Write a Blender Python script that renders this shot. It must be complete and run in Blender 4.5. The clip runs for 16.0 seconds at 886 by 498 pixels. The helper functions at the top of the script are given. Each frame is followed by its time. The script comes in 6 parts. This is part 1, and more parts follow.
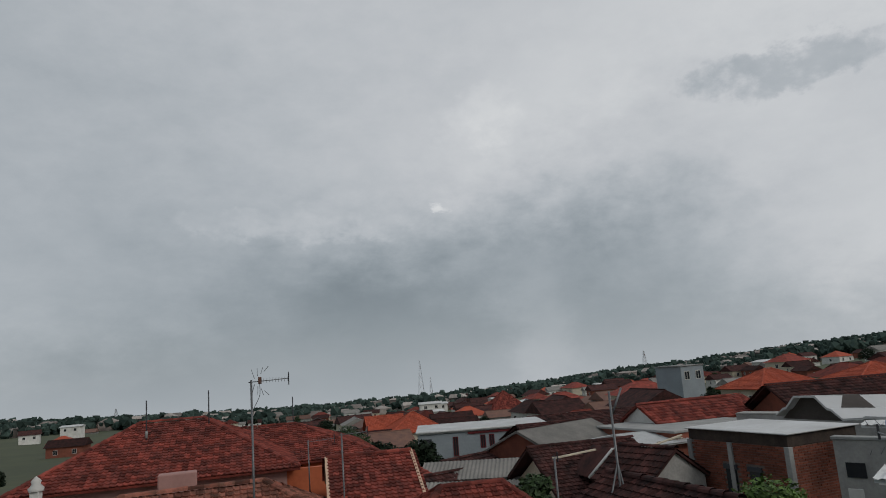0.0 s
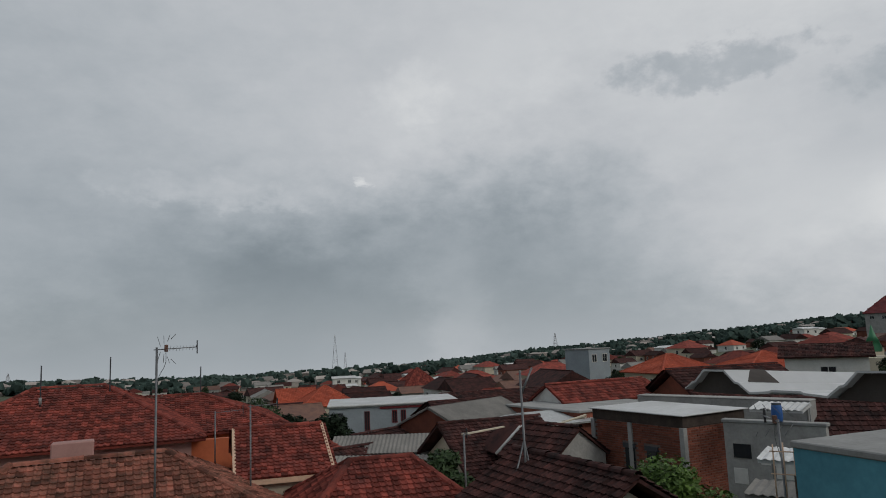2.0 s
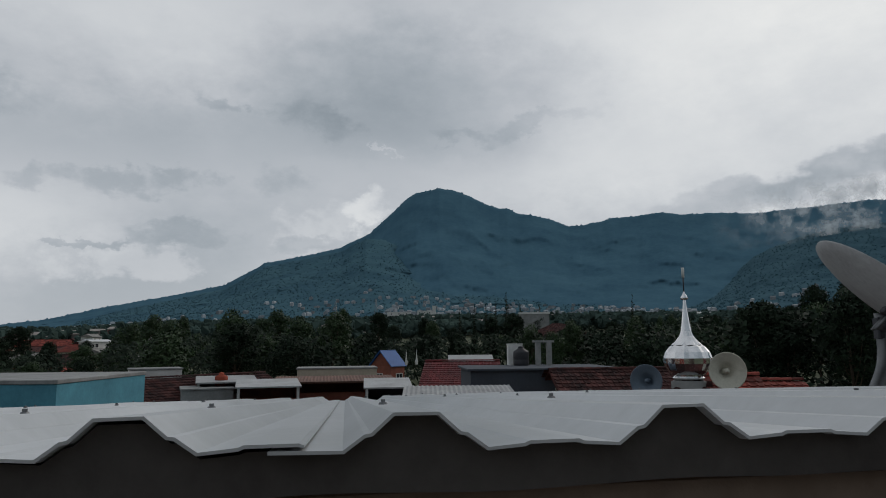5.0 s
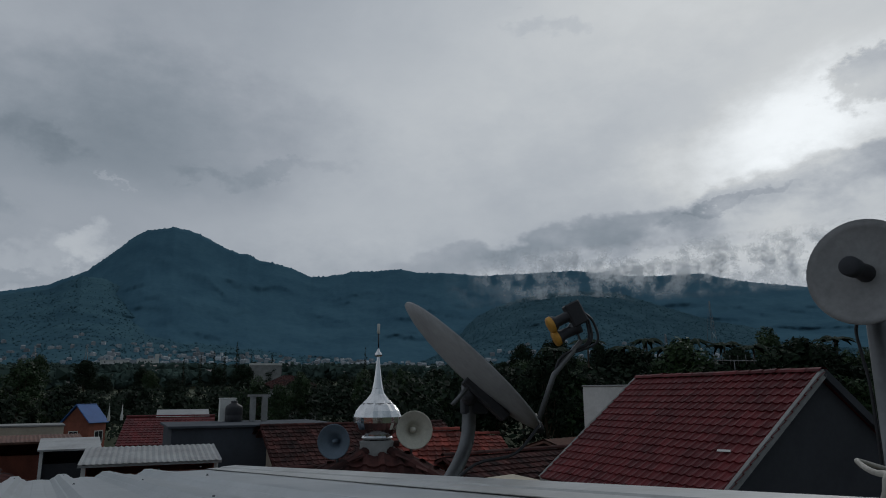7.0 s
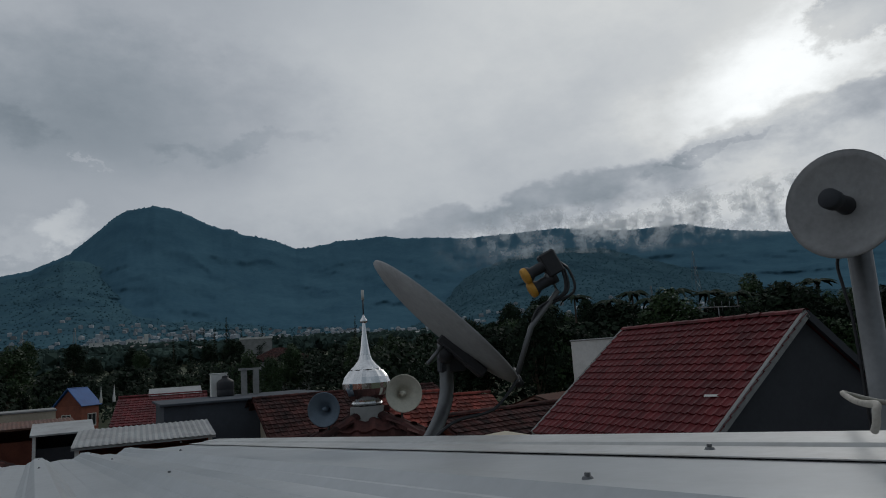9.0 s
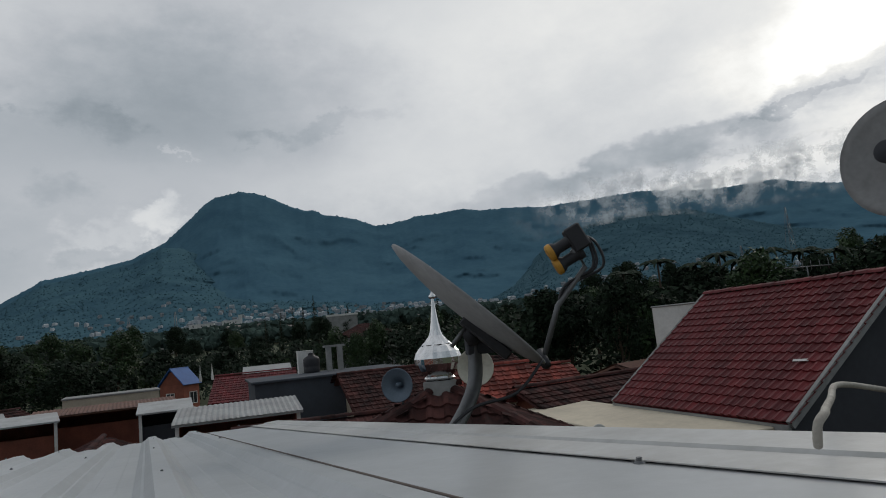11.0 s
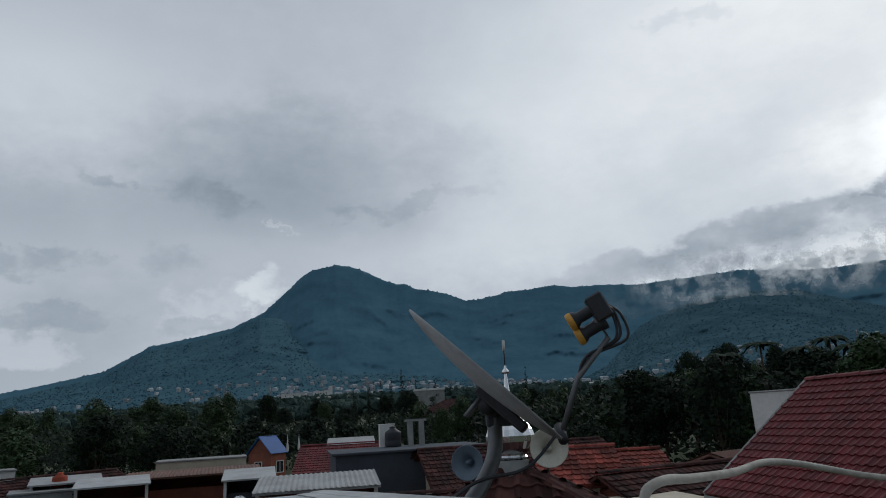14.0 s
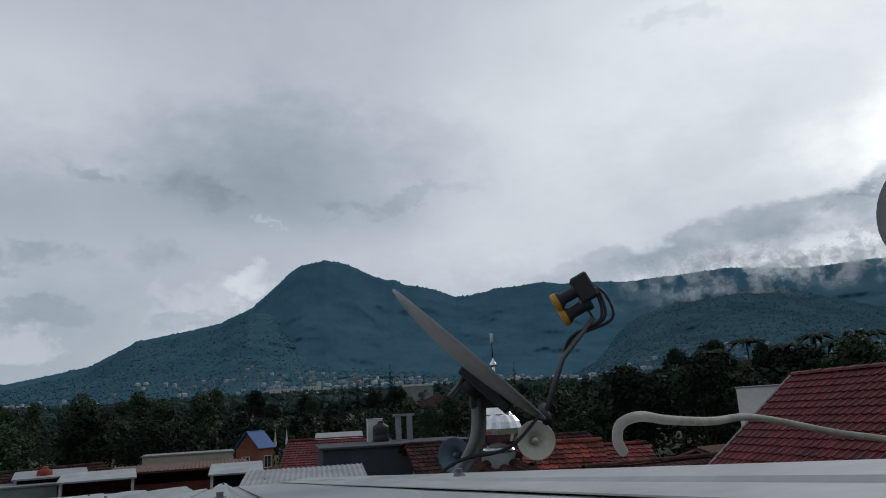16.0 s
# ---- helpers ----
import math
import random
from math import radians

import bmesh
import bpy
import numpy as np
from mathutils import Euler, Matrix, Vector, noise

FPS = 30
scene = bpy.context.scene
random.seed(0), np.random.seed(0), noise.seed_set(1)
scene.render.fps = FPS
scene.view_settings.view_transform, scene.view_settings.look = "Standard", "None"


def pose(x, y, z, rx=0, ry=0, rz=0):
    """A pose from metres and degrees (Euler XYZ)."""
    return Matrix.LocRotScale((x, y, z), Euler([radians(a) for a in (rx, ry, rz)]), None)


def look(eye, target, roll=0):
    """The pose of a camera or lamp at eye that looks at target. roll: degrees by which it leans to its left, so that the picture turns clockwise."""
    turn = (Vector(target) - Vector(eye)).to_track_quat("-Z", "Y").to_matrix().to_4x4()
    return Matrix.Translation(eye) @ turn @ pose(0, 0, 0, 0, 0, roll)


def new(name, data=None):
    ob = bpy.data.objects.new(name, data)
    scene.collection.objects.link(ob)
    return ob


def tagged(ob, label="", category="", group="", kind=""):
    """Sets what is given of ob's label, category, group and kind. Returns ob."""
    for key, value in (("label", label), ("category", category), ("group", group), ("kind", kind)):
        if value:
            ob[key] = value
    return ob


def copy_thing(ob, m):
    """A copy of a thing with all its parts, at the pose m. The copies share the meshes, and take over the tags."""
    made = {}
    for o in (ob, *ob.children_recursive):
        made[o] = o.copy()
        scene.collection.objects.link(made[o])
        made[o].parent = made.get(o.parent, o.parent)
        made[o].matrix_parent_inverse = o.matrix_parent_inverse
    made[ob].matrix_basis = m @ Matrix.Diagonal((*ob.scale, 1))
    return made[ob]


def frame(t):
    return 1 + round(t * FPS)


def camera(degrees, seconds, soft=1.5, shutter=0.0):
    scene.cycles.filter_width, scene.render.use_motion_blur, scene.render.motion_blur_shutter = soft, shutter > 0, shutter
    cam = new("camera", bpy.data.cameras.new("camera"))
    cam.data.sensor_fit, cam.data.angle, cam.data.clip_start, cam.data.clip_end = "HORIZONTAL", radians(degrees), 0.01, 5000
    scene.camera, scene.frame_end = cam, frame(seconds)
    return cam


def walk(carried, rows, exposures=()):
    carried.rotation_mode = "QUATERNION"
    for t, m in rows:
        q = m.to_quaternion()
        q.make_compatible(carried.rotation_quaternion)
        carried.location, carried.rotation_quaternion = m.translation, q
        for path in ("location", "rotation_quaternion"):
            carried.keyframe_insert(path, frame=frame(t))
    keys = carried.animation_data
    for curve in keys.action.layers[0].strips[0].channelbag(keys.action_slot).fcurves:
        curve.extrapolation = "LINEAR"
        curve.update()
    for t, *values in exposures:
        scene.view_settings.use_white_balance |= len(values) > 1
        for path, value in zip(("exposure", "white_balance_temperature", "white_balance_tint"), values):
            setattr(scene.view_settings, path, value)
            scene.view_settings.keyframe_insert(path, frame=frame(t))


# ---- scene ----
cam = camera(65.5, 16.0, soft=1.0)
PATH = [
    (0.0, pose(-0.061, 0.100, 8.500, 99.97, 4.28, -4.48)),
    (0.5, pose(-0.070, 0.110, 8.496, 99.53, 4.07, -4.91)),
    (1.0, pose(-0.050, 0.140, 8.481, 99.22, 4.02, -7.26)),
    (1.5, pose(-0.052, 0.136, 8.479, 99.22, 2.81, -9.35)),
    (2.0, pose(-0.051, 0.156, 8.480, 97.66, 2.30, -11.44)),
    (2.5, pose(-0.039, 0.139, 8.476, 97.15, 1.92, -14.25)),
    (3.0, pose(0.034, 0.042, 8.455, 96.69, 1.80, -20.19)),
    (3.5, pose(0.121, -0.060, 8.468, 96.36, 2.19, -32.13)),
    (4.0, pose(0.179, -0.196, 8.469, 96.74, 1.42, -49.76)),
    (4.5, pose(0.181, -0.194, 8.465, 95.89, -0.17, -76.68)),
    (5.0, pose(0.261, -0.413, 8.493, 97.89, 0.49, -85.38)),
    (5.2, pose(0.332, -0.527, 8.500, 98.31, 1.67, -88.11)),
    (7.3, pose(0.847, -1.265, 8.588, 102.40, 1.30, -108.46)),
    (7.5, pose(0.861, -1.280, 8.591, 102.61, 2.26, -108.81)),
    (8.0, pose(0.892, -1.272, 8.585, 102.10, 2.60, -107.37)),
    (8.5, pose(0.907, -1.281, 8.568, 100.13, 3.04, -106.26)),
    (8.7, pose(0.909, -1.295, 8.560, 99.50, 3.39, -107.64)),
    (10.8, pose(0.906, -1.492, 8.577, 95.30, 5.31, -102.43)),
    (11.0, pose(0.926, -1.554, 8.587, 97.15, 5.50, -100.68)),
    (11.5, pose(0.925, -1.712, 8.597, 98.77, 2.56, -94.16)),
    (12.0, pose(0.913, -1.753, 8.580, 99.94, 2.08, -92.48)),
    (12.5, pose(0.918, -1.781, 8.570, 102.11, 1.61, -92.54)),
    (13.0, pose(0.884, -1.798, 8.550, 102.07, 2.46, -93.08)),
    (13.5, pose(0.915, -1.816, 8.549, 103.32, 2.76, -93.97)),
    (14.0, pose(0.915, -1.821, 8.536, 103.94, 3.14, -93.47)),
    (14.5, pose(0.925, -1.830, 8.516, 103.22, 2.94, -93.74)),
    (15.0, pose(0.935, -1.841, 8.498, 103.23, 2.85, -93.50)),
    (15.5, pose(0.940, -1.841, 8.488, 103.23, 2.94, -93.75)),
    (16.0, pose(0.954, -1.840, 8.482, 103.57, 2.99, -94.40)),
]
walk(cam, PATH, exposures=[(0.0, 0.14, 6600, 10), (3.0, 0.12, 6600, 10), (3.8, 0.14, 6500, 10), (4.3, 0.28, 6500, 10), (4.6, 0.3, 6500, 10), (5.0, 0.05, 6450, 10), (5.2, 0.0, 6450, 10), (7.3, -0.55, 6050, 9), (8.5, -0.55, 6050, 9), (8.7, -0.5, 6100, 9), (10.8, 0.05, 6500, 10), (11.0, 0.05, 6500, 10), (11.5, -0.05, 6350, 10), (13.0, 0.0, 6100, 9), (16.0, 0.0, 6050, 9)])

# ---- world, sun ----
def sky_world():
    w = bpy.data.worlds.new("overcast_sky")
    scene.world = w
    w.use_nodes = True
    nt = w.node_tree
    nt.nodes.clear()
    L = nt.links.new

    def put(v, sock):
        if isinstance(v, (int, float)):
            sock.default_value = v
        else:
            L(v, sock)

    def m(op, a, b=0.0, c=0.0, clamp=False):
        n = nt.nodes.new("ShaderNodeMath")
        n.operation, n.use_clamp = op, clamp
        for s, v in zip(n.inputs, (a, b, c)):
            put(v, s)
        return n.outputs[0]

    tc = nt.nodes.new("ShaderNodeTexCoord")
    sep = nt.nodes.new("ShaderNodeSeparateXYZ")
    L(tc.outputs["Generated"], sep.inputs[0])
    x, y, z = sep.outputs
    az0 = m("MULTIPLY", m("ARCTAN2", x, y), 57.2958)
    el0 = m("MULTIPLY", m("ARCSINE", z), 57.2958)

    def noise_at(scale, detail, rough, stretch, seed):
        mp = nt.nodes.new("ShaderNodeMapping")
        mp.inputs["Scale"].default_value = (1, 1, stretch)
        mp.inputs["Location"].default_value = (seed, seed * 0.7, seed * 0.3)
        L(tc.outputs["Generated"], mp.inputs[0])
        n = nt.nodes.new("ShaderNodeTexNoise")
        n.inputs["Scale"].default_value, n.inputs["Detail"].default_value, n.inputs["Roughness"].default_value = scale, detail, rough
        L(mp.outputs[0], n.inputs["Vector"])
        return n.outputs[0]

    big = noise_at(3.2, 4.0, 0.5, 2.0, 3.1)
    fine = noise_at(14.0, 8.0, 0.62, 1.8, 7.7)
    warp = noise_at(8.0, 6.0, 0.6, 1.6, 1.3)
    billow = noise_at(11.0, 5.0, 0.52, 2.0, 4.4)
    puff = noise_at(26.0, 7.0, 0.6, 1.3, 2.4)
    az = m("ADD", az0, m("MULTIPLY", m("SUBTRACT", warp, 0.5), 11.0))
    el = m("ADD", el0, m("MULTIPLY", m("SUBTRACT", fine, 0.5), 5.0))

    def reach(a, e, wa, we, lean):
        da = m("SUBTRACT", az, a)
        de = m("SUBTRACT", m("SUBTRACT", el, e), m("MULTIPLY", da, lean))
        return m("ADD", m("POWER", m("ABSOLUTE", m("DIVIDE", da, wa)), 2.0), m("POWER", m("ABSOLUTE", m("DIVIDE", de, we)), 2.0))

    def blob(a, e, wa, we, lean=0.0, power=1.0):
        """A soft cloud patch round the bearing a and the elevation e; lean tilts its long axis."""
        return m("EXPONENT", m("MULTIPLY", m("POWER", reach(a, e, wa, we, lean), power), -1.0))

    def smooth(v, lo, hi):
        n = nt.nodes.new("ShaderNodeMapRange")
        n.interpolation_type = "SMOOTHSTEP"
        L(v, n.inputs[0])
        n.inputs[1].default_value, n.inputs[2].default_value = lo, hi
        return n.outputs[0]

    def ragged(a, e, wa, we, lean, soft):
        """A cloud with a torn, fairly crisp outline."""
        edge = m("ADD", m("SUBTRACT", 1.0, reach(a, e, wa, we, lean)), m("MULTIPLY", m("SUBTRACT", puff, 0.5), 2.6))
        return smooth(edge, 0.0, soft * 0.6)

    total = m("ADD", m("MULTIPLY", m("SUBTRACT", big, 0.5), SKY_BIG), m("MULTIPLY", m("SUBTRACT", fine, 0.5), SKY_FINE))
    for a, e, wa, we, lean, power, weight in SKY_PATCHES:
        total = m("ADD", total, m("MULTIPLY", blob(a, e, wa, we, lean, power), weight))
    for a, e, wa, we, lean, soft, weight in SKY_CLOUDS:
        total = m("ADD", total, m("MULTIPLY", ragged(a, e, wa, we, lean, soft), weight * 1.25))
    # the bank over the far ridge: everything under a rising, billowed top edge
    top = m("ADD", 12.0, m("MULTIPLY", m("SUBTRACT", az0, 106.0), 0.165))
    under = m("ADD", m("SUBTRACT", top, el0), m("ADD", m("MULTIPLY", m("SUBTRACT", billow, 0.5), 5.0), m("MULTIPLY", m("SUBTRACT", puff, 0.5), 2.0)))
    side = smooth(az0, 98.0, 112.0)
    bank = m("MULTIPLY", smooth(under, 0.0, 0.9), side)
    deep = m("MULTIPLY", smooth(under, 1.6, 4.5), side)
    rim = m("MULTIPLY", m("MULTIPLY", smooth(under, -1.6, 0.0), m("SUBTRACT", 1.0, smooth(under, 0.0, 0.6))), m("MULTIPLY", side, smooth(az0, 118.0, 134.0)))
    total = m("ADD", total, m("ADD", m("MULTIPLY", bank, -0.21), m("ADD", m("MULTIPLY", deep, 0.22), m("MULTIPLY", rim, 0.10))))
    total = m("ADD", total, m("MULTIPLY", m("MULTIPLY", bank, m("SUBTRACT", m("ADD", billow, m("MULTIPLY", puff, 0.4)), 0.70)), 0.30))
    light = m("ADD", total, SKY_BASE, clamp=False)
    light = m("MAXIMUM", light, 0.12)
    # tint: cooler where dark, warmer in the bright gaps
    ramp = nt.nodes.new("ShaderNodeValToRGB")
    L(light, ramp.inputs[0])
    e = ramp.color_ramp.elements
    e[0].position, e[0].color = 0.2, (0.84, 1.0, 1.13, 1)
    e[1].position, e[1].color = 0.85, (1.0, 1.0, 0.97, 1)
    mid = e.new(0.5)
    mid.color = (0.95, 1.0, 1.06, 1)
    mul = nt.nodes.new("ShaderNodeVectorMath")
    mul.operation = "SCALE"
    L(ramp.outputs[0], mul.inputs[0])
    L(light, mul.inputs["Scale"])
    sky = nt.nodes.new("ShaderNodeTexSky")
    sky.sky_type, sky.sun_disc = "NISHITA", False
    sky.sun_elevation, sky.sun_rotation = radians(SUN_EL), radians(SUN_AZ)
    b1, b2 = nt.nodes.new("ShaderNodeBackground"), nt.nodes.new("ShaderNodeBackground")
    L(sky.outputs[0], b1.inputs[0])
    b1.inputs[1].default_value = 0.05
    L(mul.outputs[0], b2.inputs[0])
    b2.inputs[1].default_value = 1.0
    mix = nt.nodes.new("ShaderNodeMixShader")
    mix.inputs[0].default_value = 0.95
    L(b1.outputs[0], mix.inputs[1])
    L(b2.outputs[0], mix.inputs[2])
    out = nt.nodes.new("ShaderNodeOutputWorld")
    L(mix.outputs[0], out.inputs[0])


SUN_AZ, SUN_EL = 138.0, 32.0
SKY_BASE, SKY_BIG, SKY_FINE = 0.485, 0.10, 0.10
# soft patches: bearing, elevation, half widths, lean, power, weight
SKY_PATCHES = [
    (6, 7, 20, 5.5, 0.0, 1.5, -0.15),    # slate rain cloud over the town
    (0, 7, 7, 2.4, -0.05, 1.0, -0.06),
    (22, 9, 12, 6, 0.1, 1.5, -0.06),
    (0, 0.5, 42, 4.5, 0.0, 1.3, -0.11),  # rain haze low over the valley
    (-16, 8, 14, 9, 0.0, 1.2, -0.07),
    (12, 19, 9, 4.0, 0.25, 1.2, 0.08),   # pale billow
    (30, 26, 20, 6, 0.0, 1.2, 0.08),
    (64, 24, 16, 5, 0.0, 1.2, 0.05),
    (51, 9.0, 9, 3.0, 0.05, 1.3, 0.15),  # bright gap
    (40, 5, 12, 4, 0.0, 1.2, 0.05),
    (30, 2.5, 10, 4, 0.0, 1.2, -0.04),
    (62, 5.5, 8, 3.4, 0.1, 1.4, -0.08),
    (66, 17, 14, 3.0, 0.05, 1.4, -0.06),
    (60, 25, 16, 5, 0.0, 1.2, 0.06),
    (98, 20, 12, 8, 0.0, 1.2, 0.10),
    (84, 20.5, 15, 5.5, -0.05, 1.8, -0.15),  # broad grey sheet
    (65, 9, 12, 4, 0.0, 1.4, -0.05),
    (136, 19.5, 10, 3.8, 0.25, 1.2, 0.72),  # bright gap before the sun
    (135, 34, 24, 10, 0.0, 1.0, 0.34),
    (112, 24, 16, 9, 0.0, 1.1, 0.08),
    (124, 24, 30, 16, 0.0, 1.0, 0.14),
    (100, 13, 12, 3, 0.0, 1.2, 0.08),
    (126, 9.6, 16, 1.6, 0.0, 1.4, 0.20),  # thin pale cloud lying on the ridge
    (138, 12.5, 8, 3.2, 0.1, 1.4, 0.18),
    (-24, 20, 16, 12, 0.0, 1.2, -0.05),
    (34, 12, 8, 7, 0.0, 1.2, 0.05),
    (70, 6, 12, 4, 0.0, 1.2, 0.06),
    (13, 3, 3.5, 6, 0.0, 1.2, 0.07),     # pale rain shaft
    (-110, 15, 60, 60, 0.0, 1.0, -0.24), # darker deck added out of view, opposite the sun, to dim facing walls
]
# torn clouds with outlines: bearing, elevation, half widths, lean, softness, weight
SKY_CLOUDS = [
    (35, 20.3, 9.0, 2.0, 0.0, 1.6, -0.10),
    (48, 17.5, 7.0, 2.2, 0.02, 2.2, -0.065),
    (18, 11.5, 15, 4.5, 0.0, 3.5, -0.055),
    (-6, 12.5, 12, 1.4, -0.05, 2.0, 0.045),
    (5.2, 13.6, 1.7, 0.75, 0.0, 1.6, 0.12),
    (10, 20.5, 5.0, 3.0, 0.3, 2.6, 0.05),
    (59, 12.6, 9.0, 1.3, 0.06, 1.6, -0.07),
    (60, 6.2, 6.0, 1.6, 0.08, 1.4, 0.085),
    (57, 7.7, 2.4, 0.5, 0.1, 1.2, -0.08),
    (75.2, 18.2, 4.6, 1.3, -0.2, 2.6, -0.06),
    (71.5, 13.2, 3.8, 1.4, -0.05, 2.4, -0.06),
    (67.5, 19.4, 2.6, 0.8, -0.1, 1.5, -0.06),
    (81.2, 15.7, 1.3, 0.25, -0.5, 1.6, 0.06),
    (75.6, 9.6, 4.6, 3.0, 0.12, 1.6, 0.07),   # cumulus beside the peak
    (78.3, 11.0, 2.5, 1.9, 0.3, 1.5, 0.10),
    (75.5, 8.4, 4.5, 1.0, 0.2, 1.5, -0.08),
    (64, 8.5, 5.0, 1.1, 0.05, 1.6, -0.05),
    (92.0, 17.8, 9.0, 0.8, 0.12, 1.8, -0.05),
    (116, 29.5, 5.0, 0.9, -0.1, 1.8, -0.07),
    (143.0, 22.2, 5.0, 2.4, 0.25, 1.2, -0.34),
    (130.0, 14.2, 6.0, 0.5, 0.15, 1.2, -0.10),
]
sky_world()
sun = new("sun", bpy.data.lights.new("sun", "SUN"))
sun.data.energy, sun.data.angle, sun.data.color = 0.55, radians(14), (1.0, 0.95, 0.88)
sun.matrix_world = look((0, 0, 60), (-math.sin(radians(SUN_AZ)), -math.cos(radians(SUN_AZ)), 60 - math.tan(radians(SUN_EL))))


# ---- materials ----
def mat(name, c1, c2=None, rough=0.8, scale=2.0, fine=30.0, bump=0.15, metal=0.0, vary=0.0, spec=0.4, island=False, dist=0.02, contrast=1.0):
    """Two colours mottled at two scales, fine relief, and an optional shift of value from piece to piece."""
    c2 = c2 or tuple(v * 0.7 for v in c1)
    mt = bpy.data.materials.new(name)
    mt.use_nodes = True
    nt = mt.node_tree
    L = nt.links.new
    p = nt.nodes["Principled BSDF"]
    geo = nt.nodes.new("ShaderNodeNewGeometry")
    tex = []
    for s, d in ((scale, 4.0), (fine, 5.0)):
        n = nt.nodes.new("ShaderNodeTexNoise")
        n.inputs["Scale"].default_value, n.inputs["Detail"].default_value = s, d
        n.inputs["Roughness"].default_value = 0.62
        L(geo.outputs["Position"], n.inputs["Vector"])
        tex.append(n.outputs[0])
    add = nt.nodes.new("ShaderNodeMath")
    add.operation = "MULTIPLY_ADD"
    L(tex[1], add.inputs[0])
    add.inputs[1].default_value = 0.5
    L(tex[0], add.inputs[2])
    rng = nt.nodes.new("ShaderNodeMapRange")
    L(add.outputs[0], rng.inputs[0])
    half = 0.26 / contrast
    rng.inputs[1].default_value, rng.inputs[2].default_value = 0.75 - half, 0.75 + half
    mix = nt.nodes.new("ShaderNodeMix")
    mix.data_type = "RGBA"
    L(rng.outputs[0], mix.inputs[0])
    mix.inputs[6].default_value, mix.inputs[7].default_value = (*c1, 1), (*c2, 1)
    col = mix.outputs[2]
    if vary:
        hsv = nt.nodes.new("ShaderNodeHueSaturation")
        if island:
            r = geo.outputs["Random Per Island"]
        else:
            r = nt.nodes.new("ShaderNodeObjectInfo").outputs["Random"]
        mr = nt.nodes.new("ShaderNodeMapRange")
        L(r, mr.inputs[0])
        mr.inputs[3].default_value, mr.inputs[4].default_value = 1 - vary, 1 + vary
        L(mr.outputs[0], hsv.inputs["Value"])
        L(col, hsv.inputs["Color"])
        col = hsv.outputs[0]
    L(col, p.inputs["Base Color"])
    p.inputs["Roughness"].default_value, p.inputs["Metallic"].default_value = rough, metal
    p.inputs["Specular IOR Level"].default_value = spec
    if bump:
        b = nt.nodes.new("ShaderNodeBump")
        b.inputs["Strength"].default_value, b.inputs["Distance"].default_value = bump, dist
        L(add.outputs[0], b.inputs["Height"])
        L(b.outputs[0], p.inputs["Normal"])
    return mt


M_TILE_RED = mat("weathered_red_clay", (0.250, 0.055, 0.040), (0.100, 0.031, 0.026), 0.88, 1.4, 9, 0.5, vary=0.5, spec=0.15, contrast=1.4)
M_TILE_ORANGE = mat("new_orange_clay", (0.46, 0.095, 0.048), (0.28, 0.060, 0.035), 0.8, 0.5, 10, 0.3, vary=0.18, spec=0.25)
M_TILE_DARK = mat("sooty_brown_clay", (0.085, 0.034, 0.030), (0.024, 0.016, 0.016), 0.9, 1.5, 10, 0.5, vary=0.45, spec=0.12, contrast=1.4)
M_TILE_OLD = mat("mossy_clay", (0.290, 0.105, 0.074), (0.095, 0.050, 0.036), 0.9, 3.0, 22, 0.6, vary=0.5, spec=0.15, contrast=1.4)
M_TILE_GLAZED = mat("maroon_glazed_tile", (0.150, 0.020, 0.022), (0.078, 0.013, 0.016), 0.55, 0.7, 12, 0.2, vary=0.25, spec=0.25)
M_TILE_RED_I = mat("weathered_red_clay_rows", (0.250, 0.055, 0.040), (0.100, 0.031, 0.026), 0.88, 1.4, 9, 0.5, vary=0.5, spec=0.15, contrast=1.4, island=True)
M_TILE_ORANGE_I = mat("new_orange_clay_rows", (0.46, 0.095, 0.048), (0.28, 0.060, 0.035), 0.8, 0.5, 10, 0.3, vary=0.18, spec=0.25, island=True)
M_TILE_DARK_I = mat("sooty_brown_clay_rows", (0.085, 0.034, 0.030), (0.024, 0.016, 0.016), 0.9, 1.5, 10, 0.5, vary=0.45, spec=0.12, contrast=1.4, island=True)
M_TILE_OLD_I = mat("mossy_clay_rows", (0.290, 0.105, 0.074), (0.095, 0.050, 0.036), 0.9, 3.0, 22, 0.6, vary=0.5, spec=0.15, contrast=1.4, island=True)
M_TILE_GLAZED_I = mat("maroon_glazed_tile_rows", (0.150, 0.020, 0.022), (0.078, 0.013, 0.016), 0.55, 0.7, 12, 0.2, vary=0.25, spec=0.25, island=True)
ROWS = {M_TILE_RED: M_TILE_RED_I, M_TILE_ORANGE: M_TILE_ORANGE_I, M_TILE_DARK: M_TILE_DARK_I, M_TILE_OLD: M_TILE_OLD_I, M_TILE_GLAZED: M_TILE_GLAZED_I}
M_SHEET = mat("white_roof_sheet", (0.53, 0.54, 0.55), (0.40, 0.41, 0.41), 0.30, 2.2, 30, 0.05, spec=0.6)
M_CAP = mat("white_folded_flashing", (0.55, 0.55, 0.54), (0.36, 0.35, 0.33), 0.38, 3, 30, 0.08)
M_PLASTER = mat("brown_grey_render", (0.22, 0.165, 0.13), (0.12, 0.088, 0.068), 0.95, 1.6, 24, 0.35, spec=0.15)
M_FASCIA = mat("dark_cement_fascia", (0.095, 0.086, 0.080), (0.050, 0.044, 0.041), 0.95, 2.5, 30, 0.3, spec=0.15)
M_WHITE = mat("white_paint", (0.72, 0.71, 0.68), (0.5, 0.49, 0.46), 0.85, 0.7, 9, 0.1, vary=0.12)
